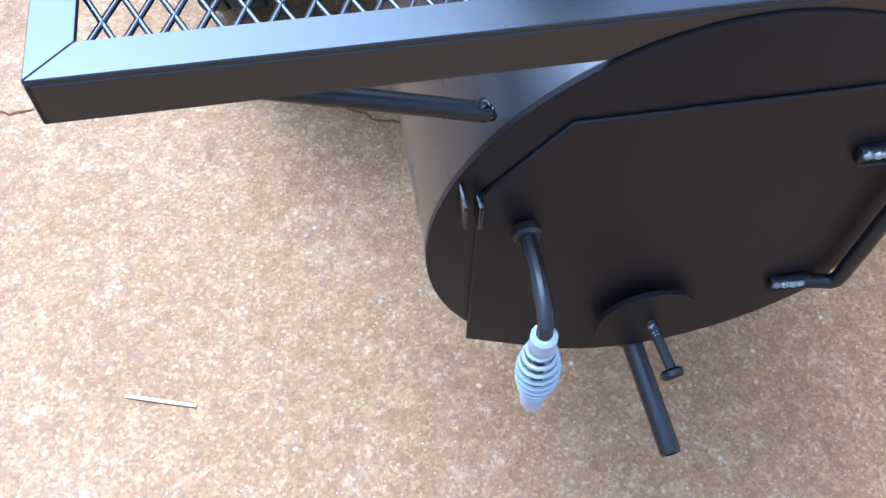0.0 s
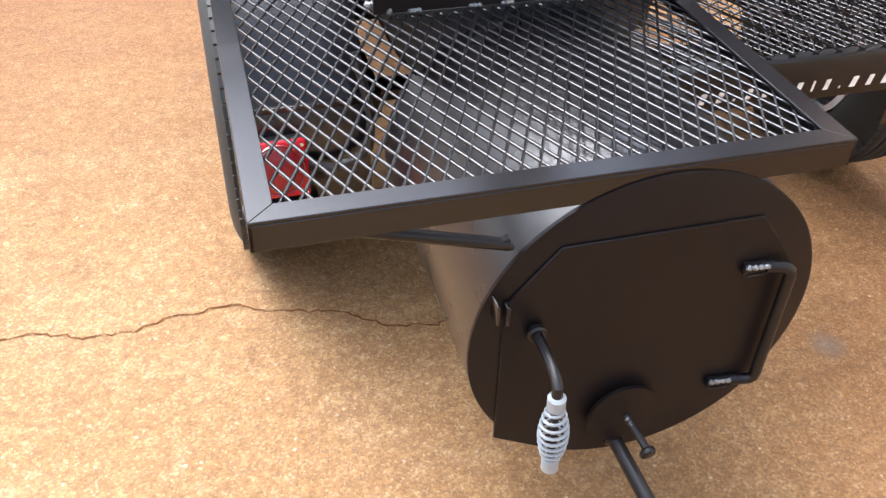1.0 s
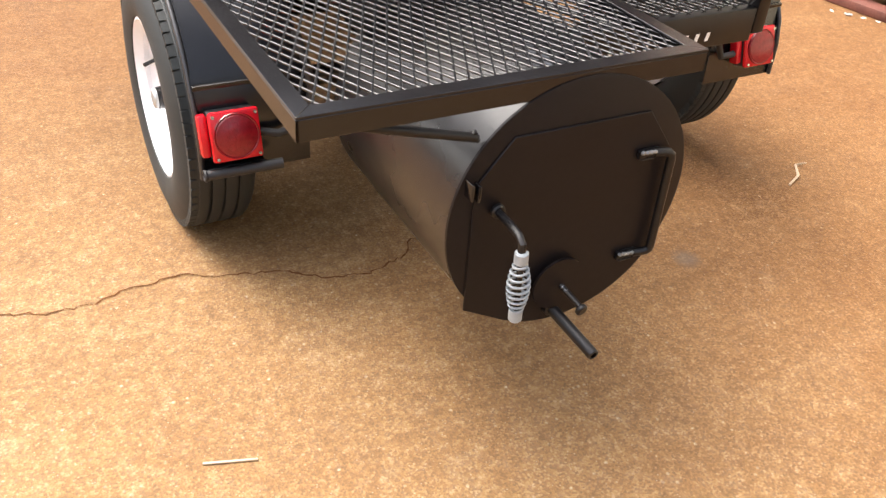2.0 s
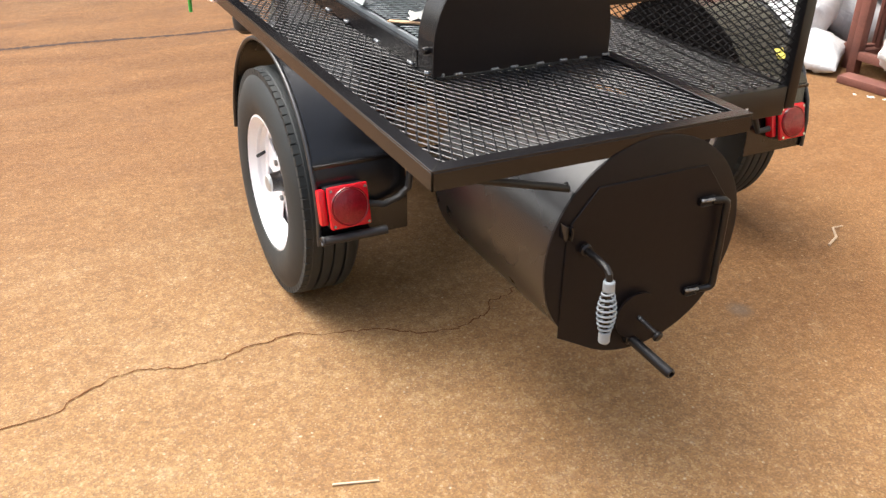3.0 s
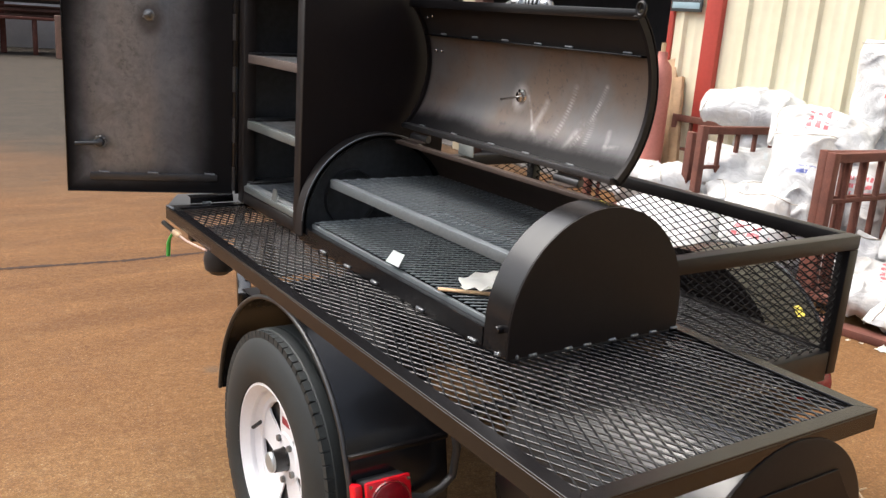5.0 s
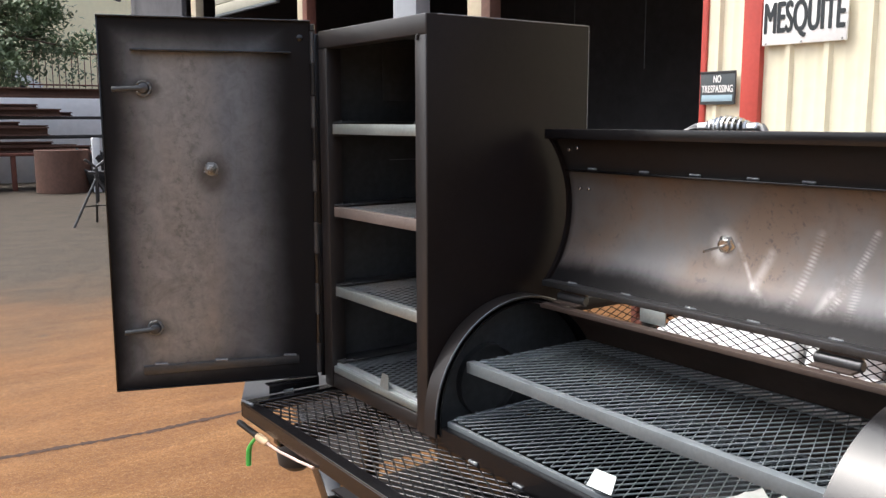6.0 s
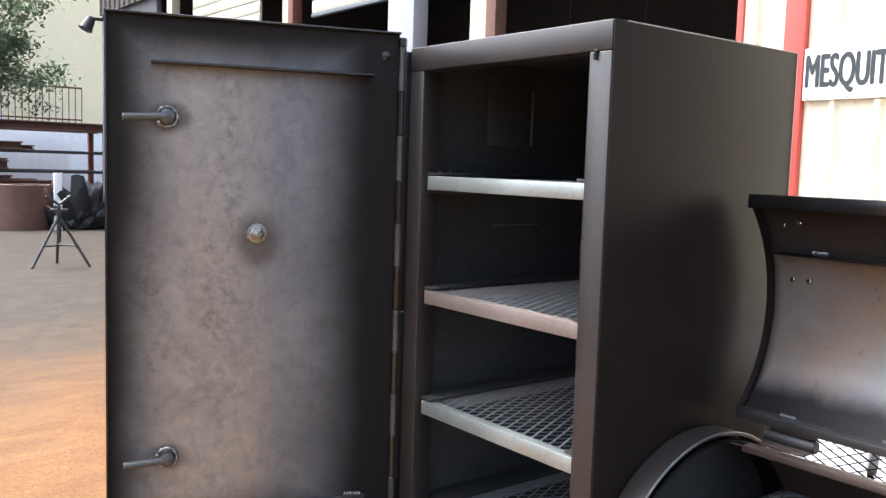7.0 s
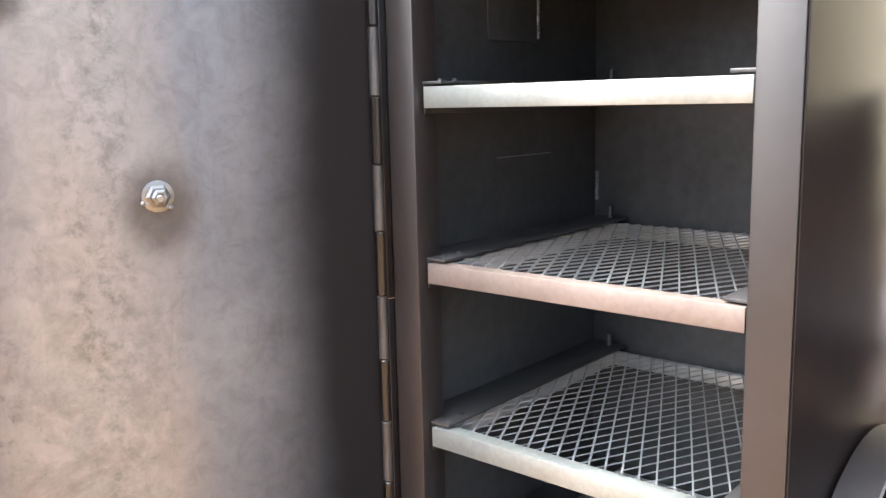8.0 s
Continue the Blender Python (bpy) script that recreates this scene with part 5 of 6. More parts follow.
# cooking chamber
CX = 0.496
CR, CZ, Y0, Y1 = 0.252, 0.890, 0.497, 1.533
D_FULL = [(CX + CR, DZ)] + arc(CX, CZ, CR, 0, 180, 48) + [(CX - CR, DZ)]
b = shell(bm_new(), D_FULL, Y0 + 0.002, 0.580, 0.005)
chamber = part("cooking_chamber", b, BLACK, trailer, "black half-round cooking chamber on the deck")
part("chamber_end", shell(bm_new(), D_FULL, 1.4845, Y1 - 0.003, 0.005), BLACK, chamber)
part("end_plate", slab(bm_new(), [(x, z) for x, z in D_FULL], frame_of((0, Y0 + 0.001, 0), (1, 0, 0), (0, 0, 1)), 0.004), MATTBLACK, chamber)
part("inner_wall", slab(bm_new(), [(CX + (x - CX) * 0.97, CZ + (z - CZ) * 0.97) for x, z in D_FULL], frame_of((0, Y1 - 0.002, 0), (1, 0, 0), (0, 0, 1)), 0.003), INNER, chamber)
part("back_sheet", shell(bm_new(), [(CX + CR, DZ)] + arc(CX, CZ, CR, 0, 82, 24), 0.581, 1.484, 0.004), BLACK, chamber)
part("back_liner", shell(bm_new(), [(CX + CR - 0.0045, DZ)] + arc(CX, CZ, CR - 0.0045, 0, 82, 24), 0.581, 1.484, 0.002), BACKSTEEL, chamber, "rust-tinted inside of the chamber back")
part("arch_band", shell(bm_new(), [(CX + CR + 0.012, DZ + 0.02)] + arc(CX, CZ, CR + 0.012, 0, 180, 48) + [(CX - CR - 0.012, DZ + 0.02)], 1.486, 1.530, 0.0055), FRAMEBLACK, chamber)
part("worn_edge", tube(bm_new(), [(x, 1.4862, z) for x, z in arc(CX, CZ, CR + 0.0112, 55, 178, 50)], 0.0017, 6), WELD, chamber, "bare ground edge of the arch")
part("arch_band", shell(bm_new(), arc(CX, CZ, CR - 0.006, 8, 176, 44), 0.566, 0.584, 0.005), DARKSTEEL, chamber)
part("top_edge_bar", box(bm_new(), (0.518, 0.581, 1.1295), (0.542, 1.455, 1.1405), 0.002), BACKSTEEL, chamber)
sill = part("front_sill", slab(bm_new(), [(0.242, DZ + 0.001), (0.276, DZ + 0.001), (0.276, DZ + 0.006), (0.248, DZ + 0.006), (0.248, 0.873), (0.262, 0.873), (0.262, 0.878), (0.242, 0.878)],
                                         frame_of((0, 1.484, 0), (1, 0, 0), (0, 0, 1)), 0.902), BLACK, chamber)
for y in (0.60, 0.815, 1.04, 1.19, 1.34):
    part("weld", bead_line(bm_new(), (0.240, y, DZ + 0.004), (0.240, y + 0.03, DZ + 0.004), 0.0045, 0.006), WELD, sill)
for x in (0.30, 0.40, 0.455, 0.53, 0.60, 0.66, 0.73):
    part("weld", bead_line(bm_new(), (x, Y0 - 0.004, DZ + 0.002), (x + 0.022, Y0 - 0.004, DZ + 0.002), 0.004, 0.006), WELD, chamber)
part("weld", bead_line(bm_new(), (0.238, Y0 + 0.034, DZ + 0.003), (0.272, Y0 - 0.006, DZ + 0.003), 0.006, 0.006), WELD, chamber)
part("sill_bolt", rod(bm_new(), (0.245, 0.522, 0.893), (0.229, 0.522, 0.893), 0.009, 12, 0.002), BLACK, sill)
part("smoke_port", lathe(bm_new(), (0.41, 1.529, 0.955), (0.41, 1.0, 0.955), [(0.085, 0.0), (0.088, 0.0), (0.088, 0.022), (0.083, 0.022), (0.083, 0.003)], 40, True), DARKSTEEL, chamber)
part("chamber_bottom", shell(bm_new(), arc(CX, CZ, CR - 0.001, 188, 352, 40), Y0 + 0.004, 1.53, 0.004), BLACK, chamber)
for y in (Y0 + 0.006, Y1 - 0.002):
    part("lower_end", slab(bm_new(), arc(CX, CZ, CR - 0.006, 194, 346, 30), frame_of((0, y, 0), (1, 0, 0), (0, 0, 1)), 0.003), INNER, chamber)
part("base_edge", box(bm_new(), (CX + CR + 0.001, Y0, DZ + 0.001), (CX + CR + 0.010, 1.53, DZ + 0.006), 0.001), BLACK, chamber)

# open lid
LCX, LCZ, LR, LA = 0.391, 1.362, 0.267, 44.8
lid = part("lid", shell(bm_new(), arc(LCX, LCZ, LR + 0.0045, -LA, LA, 30), 0.565, 1.506, 0.0025), MATTBLACK, trailer, "curved chamber lid standing open, bare and heat-tinted inside")
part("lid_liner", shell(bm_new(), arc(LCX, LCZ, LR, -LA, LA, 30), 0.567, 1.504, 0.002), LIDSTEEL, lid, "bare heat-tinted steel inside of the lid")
part("lid_rim", shell(bm_new(), arc(LCX, LCZ, LR - 0.002, -LA, LA, 30), 0.565, 0.575, 0.016), MATTBLACK, lid)
part("lid_rim", shell(bm_new(), arc(LCX, LCZ, LR - 0.002, -LA, LA, 30), 1.496, 1.506, 0.010), MATTBLACK, lid)
part("top_bar", box(bm_new(), (0.569, 0.565, 1.5295), (0.587, 1.506, 1.553), 0.002), BLACK, lid)
part("inner_bar", box(bm_new(), (0.617, 0.587, 1.451), (0.645, 1.482, 1.456), 0.001), BLACK, lid)
part("bottom_bar", box(bm_new(), (0.560, 0.580, 1.172), (0.588, 1.496, 1.186), 0.001), DARKSTEEL, lid)
for y in (0.60, 0.80, 0.92, 1.06, 1.20, 1.36):
    part("weld", bead_line(bm_new(), (0.635, y + 0.033, 1.459), (0.635, y + 0.061, 1.459), 0.0035, 0.005), WELD, lid)
for y in (0.7, 0.87, 1.02, 1.2, 1.37):
    part("weld", bead_line(bm_new(), (0.587, y + 0.033, 1.187), (0.587, y + 0.061, 1.187), 0.003, 0.005), WELD, lid)
for y, z in ((1.462, 1.504), (1.432, 1.509), (1.460, 1.409), (1.43, 1.409)):
    x = LCX + math.sqrt(LR ** 2 - (z - LCZ) ** 2)
    part("bolt", rod(bm_new(), (x, y, z), (x - 0.010, y, z), 0.0045, 10, 0.001), CHROME, lid)
nut = part("thermometer_nut", lathe(bm_new(), (0.655, 1.034, 1.318), (0.615, 1.034, 1.312), [(0.022, 0), (0.022, 0.005), (0.016, 0.007), (0.015, 0.014), (0.009, 0.015)], 6), CHROME, lid)
part("stem", rod(bm_new(), (0.643, 1.034, 1.317), (0.588, 1.041, 1.309), 0.003, 8), CHROME, nut)
part("corner_lug", tube(bm_new(), [(0.570, 0.558 + 0.011 * math.cos(radians(a)), 1.553 + 0.014 * math.sin(radians(a))) for a in range(0, 361, 24)], 0.0045, 8), RODBLACK, lid)
handle = part("lid_handle", tube(bm_new(), [(0.613, 1.160, 1.510), (0.662, 1.156, 1.546), (0.674, 1.140, 1.557), (0.674, 0.978, 1.557), (0.662, 0.962, 1.546), (0.613, 0.958, 1.510)], 0.010, 10), DARKSTEEL, trailer, "steel lid handle with a coiled wire grip")
spring_grip(handle, (0.674, 1.132, 1.557), (0.674, 0.986, 1.557), 0.013, 0.0038, CHROME)
for y in (1.40, 0.73):
    h = part("lid_hinge", rod(bm_new(), (0.572, y - 0.045, 1.153), (0.572, y + 0.045, 1.153), 0.011, 14, 0.002), DARKSTEEL, trailer)
    part("hinge_leaf", box(bm_new(), (0.540, y - 0.04, 1.1415), (0.572, y + 0.04, 1.146), 0.001), BACKSTEEL, h)
    part("hinge_leaf", box(bm_new(), (0.573, y - 0.04, 1.146), (0.583, y + 0.04, 1.172), 0.001), BACKSTEEL, h)
part("stop_plate", box(bm_new(), (0.560, 1.110, 1.142), (0.564, 1.180, 1.172), 0.001), GALV, chamber)

# smoking cabinet
X0, X1, A0, A1, Z0, Z1 = 0.245, 0.740, 1.537, 2.044, 0.842, 1.806
T = 0.044
cabinet = part("cabinet", box(bm_new(), (X0 + 0.002, A0 - 0.003, Z0), (X1, A0 - 0.0008, Z1 + 0.0005), 0.0008), PANELBLACK, trailer, "tall black steel smoking cabinet with bare inside")
part("side_wall", box(bm_new(), (X0 + 0.02, A1 - 0.003, Z0), (X1, A1, Z1 - 0.002), 0.001), MATTBLACK, cabinet)
part("back_wall", box(bm_new(), (X1 - 0.003, A0 + 0.004, Z0), (X1, A1 - 0.004, Z1 - 0.002), 0.001), MATTBLACK, cabinet)
part("top_panel", box(bm_new(), (X0 + 0.02, A0 + 0.0, Z1 - 0.0018), (X1, A1, Z1), 0.0005), MATTBLACK, cabinet)
part("worn_edge", rod(bm_new(), (X0 + 0.03, A0 - 0.0027, Z1 + 0.0002), (X1 - 0.001, A0 - 0.0027, Z1 + 0.0002), 0.0013, 6), WELD, cabinet)
part("worn_edge", rod(bm_new(), (X1 - 0.0006, A0 - 0.0027, Z0 + 0.3), (X1 - 0.0006, A0 - 0.0027, Z1 - 0.002), 0.0011, 6), WELD, cabinet)
part("liner", box(bm_new(), (X0 + T, A0 + 0.0005, Z0), (X1 - 0.004, A0 + 0.006, Z1 - 0.003), 0.0), INNER, cabinet)
part("liner", box(bm_new(), (X0 + T, A1 - 0.006, Z0), (X1 - 0.004, A1 - 0.0035, Z1 - 0.003), 0.0), INNER, cabinet)
part("liner", box(bm_new(), (X1 - 0.007, A0 + 0.0065, Z0), (X1 - 0.0035, A1 - 0.0065, Z1 - 0.003), 0.0), INNER, cabinet)
part("liner", box(bm_new(), (X0 + T, A0 + 0.0065, Z1 - 0.006), (X1 - 0.0075, A1 - 0.0065, Z1 - 0.002), 0.0), INNER, cabinet)
part("floor_plate", box(bm_new(), (X0 + T, A0 + 0.0065, Z0), (X1 - 0.0075, A1 - 0.0065, Z0 + 0.004), 0.0), INNER, cabinet)
for y in (A0 - 0.0005, A1 - T + 0.0005):
    part("front_stile", box(bm_new(), (X0, y, Z0 + 0.0002), (X0 + T, y + T, Z1 - T - 0.0005), 0.0022), FRAMEBLACK, cabinet)
part("front_rail", box(bm_new(), (X0, A0 - 0.0005, Z1 - T), (X0 + T, A1 + 0.0005, Z1 + 0.001), 0.003), FRAMEBLACK, cabinet)
part("front_rail", box(bm_new(), (X0 + 0.001, A0 + T + 0.001, Z0 + 0.0002), (X0 + T, A1 - T - 0.001, Z0 + 0.040), 0.005), FRAMEBLACK, cabinet)
part("weld", bead_line(bm_new(), (X0 - 0.0005, A0 + 0.032, Z1 - T - 0.012), (X0 - 0.0005, A0 + 0.028, Z1 - T + 0.002), 0.005, 0.004), MATTBLACK, cabinet)
duct = part("vent_duct", box(bm_new(), (0.440, A1 - 0.0095, 1.629), (0.56, A1 - 0.0065, 1.775), 0.002), INNER, cabinet, "dark square vent plate")
part("weld", bead_line(bm_new(), (0.562, A1 - 0.009, 1.634), (0.563, A1 - 0.009, 1.745), 0.0035, 0.006), WELD, duct)
part("weld", bead_line(bm_new(), (X1 - 0.0085, A1 - 0.012, 1.375), (X1 - 0.0085, A1 - 0.012, 1.425), 0.004, 0.006), WELD, cabinet)
part("scratch", box(bm_new(), (0.46, A1 - 0.0068, 1.462), (0.60, A1 - 0.0064, 1.4635), 0.0), WELD, cabinet)
SHELF_Z = (1.538, 1.318, 1.100, 0.885)
for z in SHELF_Z:
    for y0, y1, up in ((A0 + 0.0068, A0 + 0.032, 1), (A1 - 0.032, A1 - 0.0068, -1)):
        yw = y0 if up == 1 else y1 - 0.004
        b = box(bm_new(), (X0 + T + 0.004, y0, z - 0.006), (X1 - 0.012, y1, z - 0.002), 0.001)
        part("shelf_runner", b, DARKSTEEL, cabinet)
        ya, yb = (y0 + 0.001, A0 + 0.074) if up == 1 else (A1 - 0.074, y1 - 0.001)
        b = box(bm_new(), (X0 + 0.016, ya, z + 0.0285), (X1 - 0.012, yb, z + 0.0325), 0.001)
        box(b, (X0 + 0.016, A0 + T + 0.0005 if up == 1 else A1 - T - 0.0035, z - 0.007), (X1 - 0.012, A0 + T + 0.0035 if up == 1 else A1 - T - 0.0005, z + 0.0285), 0.0005)
        part("shelf_guide", b, DARKSTEEL, cabinet, "oiled steel angle that holds the shelf edge down")
    for x in (X0 + 0.032, X0 + 0.060):
        part("rivet", rod(bm_new(), (x, A1 - 0.060, z + 0.032), (x, A1 - 0.060, z + 0.036), 0.0035, 8), DARKSTEEL, cabinet)
    part("shelf_stop", tube(bm_new(), [(X1 - 0.03, A1 - 0.05, z + 0.031), (X1 - 0.03, A1 - 0.05, z + 0.052)], 0.005, 8), DARKSTEEL, cabinet)
part("bottom_bar", box(bm_new(), (X0 + 0.003, A0 + T + 0.002, Z0 + 0.042), (X0 + T - 0.002, A1 - T - 0.002, Z0 + 0.062), 0.003), GALV, cabinet)
part("latch_tab", slab(bm_new(), [(0, 0), (0.042, 0.0), (0.042, 0.040), (0.012, 0.040)], frame_of((X0 + 0.006, 1.755, Z0 + 0.0625), (0, -1, 0), (0, 0, 1)), 0.003), GALV, cabinet)

# cabinet door, swung open about the left front corner
DU, DN = Vector((-0.942, 0.3356, 0)), Vector((-0.3356, -0.942, 0))
DM = Matrix(((DU.x, 0, DN.x, 0.232), (DU.y, 0, DN.y, 2.062), (0, 1, 0, 0.0), (0, 0, 0, 1)))
DWID, DZ0, DZ1 = 0.533, 0.864, 1.836
dplate = part("cabinet_door", box(bm_new(), (0, DZ0, -0.004), (DWID, DZ1, -0.001), 0.0008, DM), BLACK, trailer, "tall steel cabinet door standing open, bare mottled metal inside")
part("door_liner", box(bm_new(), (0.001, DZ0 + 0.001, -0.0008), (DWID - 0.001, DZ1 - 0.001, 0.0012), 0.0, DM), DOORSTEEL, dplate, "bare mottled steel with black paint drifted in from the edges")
for a, b_ in (((0, DZ0, 0.0014), (DWID, DZ0 + 0.004, 0.010)), ((0, DZ1 - 0.004, 0.0014), (DWID, DZ1, 0.012)), ((DWID - 0.004, DZ0 + 0.0042, 0.0014), (DWID, DZ1 - 0.0042, 0.008))):
    part("door_edge", box(bm_new(), a, b_, 0.001, DM), BLACK, dplate)
part("upper_stop_bar", box(bm_new(), (0.055, 1.748, 0.0014), (0.455, 1.753, 0.026), 0.001, DM), BLACK, dplate)
part("lower_stop_bar", box(bm_new(), (0.052, 0.905, 0.0014), (0.462, 0.928, 0.007), 0.001, DM), DARKSTEEL, dplate)
for u in (0.06, 0.245, 0.40):
    b = bm_new()
    bead_line(b, DM @ Vector((u, 0.930, 0.006)), DM @ Vector((u + 0.034, 0.932, 0.006)), 0.0042, 0.005)
    part("weld", b, WELD, dplate)
for z in (1.656, 1.030):
    c = DM @ Vector((0.428, z, 0.001))
    pin = part("latch_pin", lathe(bm_new(), c, c + DN, [(0.015, 0), (0.015, 0.006), (0.0135, 0.008), (0.013, 0.022), (0.010, 0.024)], 20), DARKSTEEL, dplate)
    turn = [c + DN * 0.003 + DU * (0.0175 * math.cos(radians(a))) + Vector((0, 0, 0.0175 * math.sin(radians(a)))) for a in range(0, 361, 9)]
    part("collar_weld", tube(bm_new(), turn, [0.0034 + 0.0008 * math.sin(k * 1.3) + 0.0005 * math.sin(k * 3.7) for k in range(41)], 8), NUTSTEEL, pin)
    part("latch_finger", rod(bm_new(), c + DN * 0.018, c + DN * 0.024 + DU * 0.075 + Vector((0, 0, -0.004)), 0.007, 12, 0.002), INNER, pin)
c = DM @ Vector((0.268, 1.448, 0.001))
pin = part("thermometer_nut", lathe(bm_new(), c, c + DN, [(0.014, 0.002), (0.014, 0.007), (0.011, 0.009), (0.010, 0.018), (0.007, 0.02)], 6), NUTSTEEL, dplate)
part("washer", lathe(bm_new(), c - DN * 0.0, c + DN, [(0.018, 0), (0.018, 0.003), (0.014, 0.004)], 20), NUTSTEEL, pin)
c = DM @ Vector((0.028, DZ1 - 0.046, 0.001))
part("rivet", lathe(bm_new(), c, c + DN, [(0.009, 0), (0.009, 0.002), (0.006, 0.004)], 14), BLACK, dplate)
c = DM @ Vector((0.268, 1.448, 0.001))
part("stem", rod(bm_new(), c + DN * 0.018, c + DN * 0.036 + DU * 0.004, 0.0045, 10, 0.001), NUTSTEEL, pin)
part("collar_weld", bead_line(bm_new(), c + DU * 0.019 + DN * 0.002 + Vector((0, 0, -0.006)), c - DU * 0.016 + DN * 0.002 + Vector((0, 0, -0.014)), 0.003, 0.005), WELD, pin)
for za, zb in ((0.866, 1.2945), (1.2955, 1.80)):
    part("hinge_leaf", box(bm_new(), (0.2345, A1 + 0.0008, za), (0.253, A1 + 0.0045, zb), 0.001), BLACK, cabinet)
z = DZ0 + 0.01
k = 0
while z < DZ1 - 0.02:
    part("hinge_knuckle", rod(bm_new(), (0.2335, 2.0545, z), (0.2335, 2.0545, min(z + 0.0846, DZ1 - 0.01)), 0.0078 if k % 2 else 0.0072, 12, 0.0015), BLACK if k % 2 else DARKSTEEL, cabinet)
    z += 0.085
    k += 1

# basket on the right-hand side
BX0, BX1, BY0, BY1, BZ0, BZ1 = 0.790, 1.512, 0.520, 1.98, 0.645, 0.994
R = 0.041


def square_tube(a, b, name="basket_rail"):
    return part(name, box(bm_new(), a, b, 0.004), RODBLACK, trailer)


square_tube((0.754, BY0, BZ1 - R), (BX1, BY0 + R, BZ1))
square_tube((BX1 - R, BY0 + R + 0.001, BZ1 - R), (BX1, BY1, BZ1))
square_tube((BX0, BY1 - R, BZ1 - R), (BX1 - R - 0.001, BY1, BZ1))
square_tube((BX1 - R, BY0, 0.575), (BX1, BY0 + R, BZ1 - R - 0.001), "basket_post")
square_tube((BX1 - R, BY1 - R, 0.575), (BX1, BY1, BZ1 - R - 0.001), "basket_post")
band = square_tube((BX0 + 0.031, BY0 + 0.002, 0.556), (BX1 - R - 0.001, BY0 + R - 0.002, 0.648), "rear_band")
square_tube((BX1 - R + 0.002, BY0 + R + 0.001, 0.60), (BX1 - 0.002, BY1 - R - 0.001, 0.648))
square_tube((BX0, BY0 + R + 0.001, 0.60), (BX0 + 0.03, BY1 - R - 0.001, 0.648))
square_tube((BX0 + 0.031, BY1 - R, 0.60), (BX1 - R - 0.001, BY1, 0.648))
expanded("basket_mesh", frame_of((BX0 + 0.03, BY0 + 0.02, BZ0), (1, 0, 0), (0, 0, 1)), BX1 - BX0 - 0.07, BZ1 - BZ0 - R, 0.053, 0.0243, FLATBLACK, trailer, 0.0027, 0.0026)
expanded("basket_mesh", frame_of((BX1 - 0.02, BY0 + R, BZ0), (0, 1, 0), (0, 0, 1)), BY1 - BY0 - 2 * R, BZ1 - BZ0 - R, 0.053, 0.0243, FLATBLACK, trailer, 0.0027, 0.0026)
expanded("basket_mesh", frame_of((BX0 + 0.03, BY1 - 0.02, BZ0), (1, 0, 0), (0, 0, 1)), BX1 - BX0 - 0.07, BZ1 - BZ0 - R, 0.053, 0.0243, FLATBLACK, trailer, 0.0027, 0.0026)
expanded("basket_floor_mesh", frame_of((BX0 + 0.02, BY0 + 0.02, 0.640), (0, 1, 0), (-1, 0, 0)) @ Matrix.Translation((0, -(BX1 - BX0 - 0.04), 0)), BY1 - BY0 - 0.04, BX1 - BX0 - 0.04, 0.053, 0.0243, BLACK_MESH, trailer, 0.0040, 0.0034, lean=-22, crease=100)
# slanted white marks of a painted name on the rear band
x = 0.885
for k, wd in enumerate((0.018, 0.016, 0.006, 0.016, 0.017, 0.016, 0.016, 0.007, 0.015, 0.005, 0.018, 0.016, 0.016)):
    h = 0.023 if wd > 0.006 else 0.005
    part("painted_mark", slab(bm_new(), [(0, 0), (wd * 0.72, 0), (wd, h), (wd * 0.28, h)], frame_of((x, BY0 + 0.0015, 0.576), (1, 0, 0), (0, 0, 1)), 0.001), SIGNWHITE, band)
    x += wd + 0.021


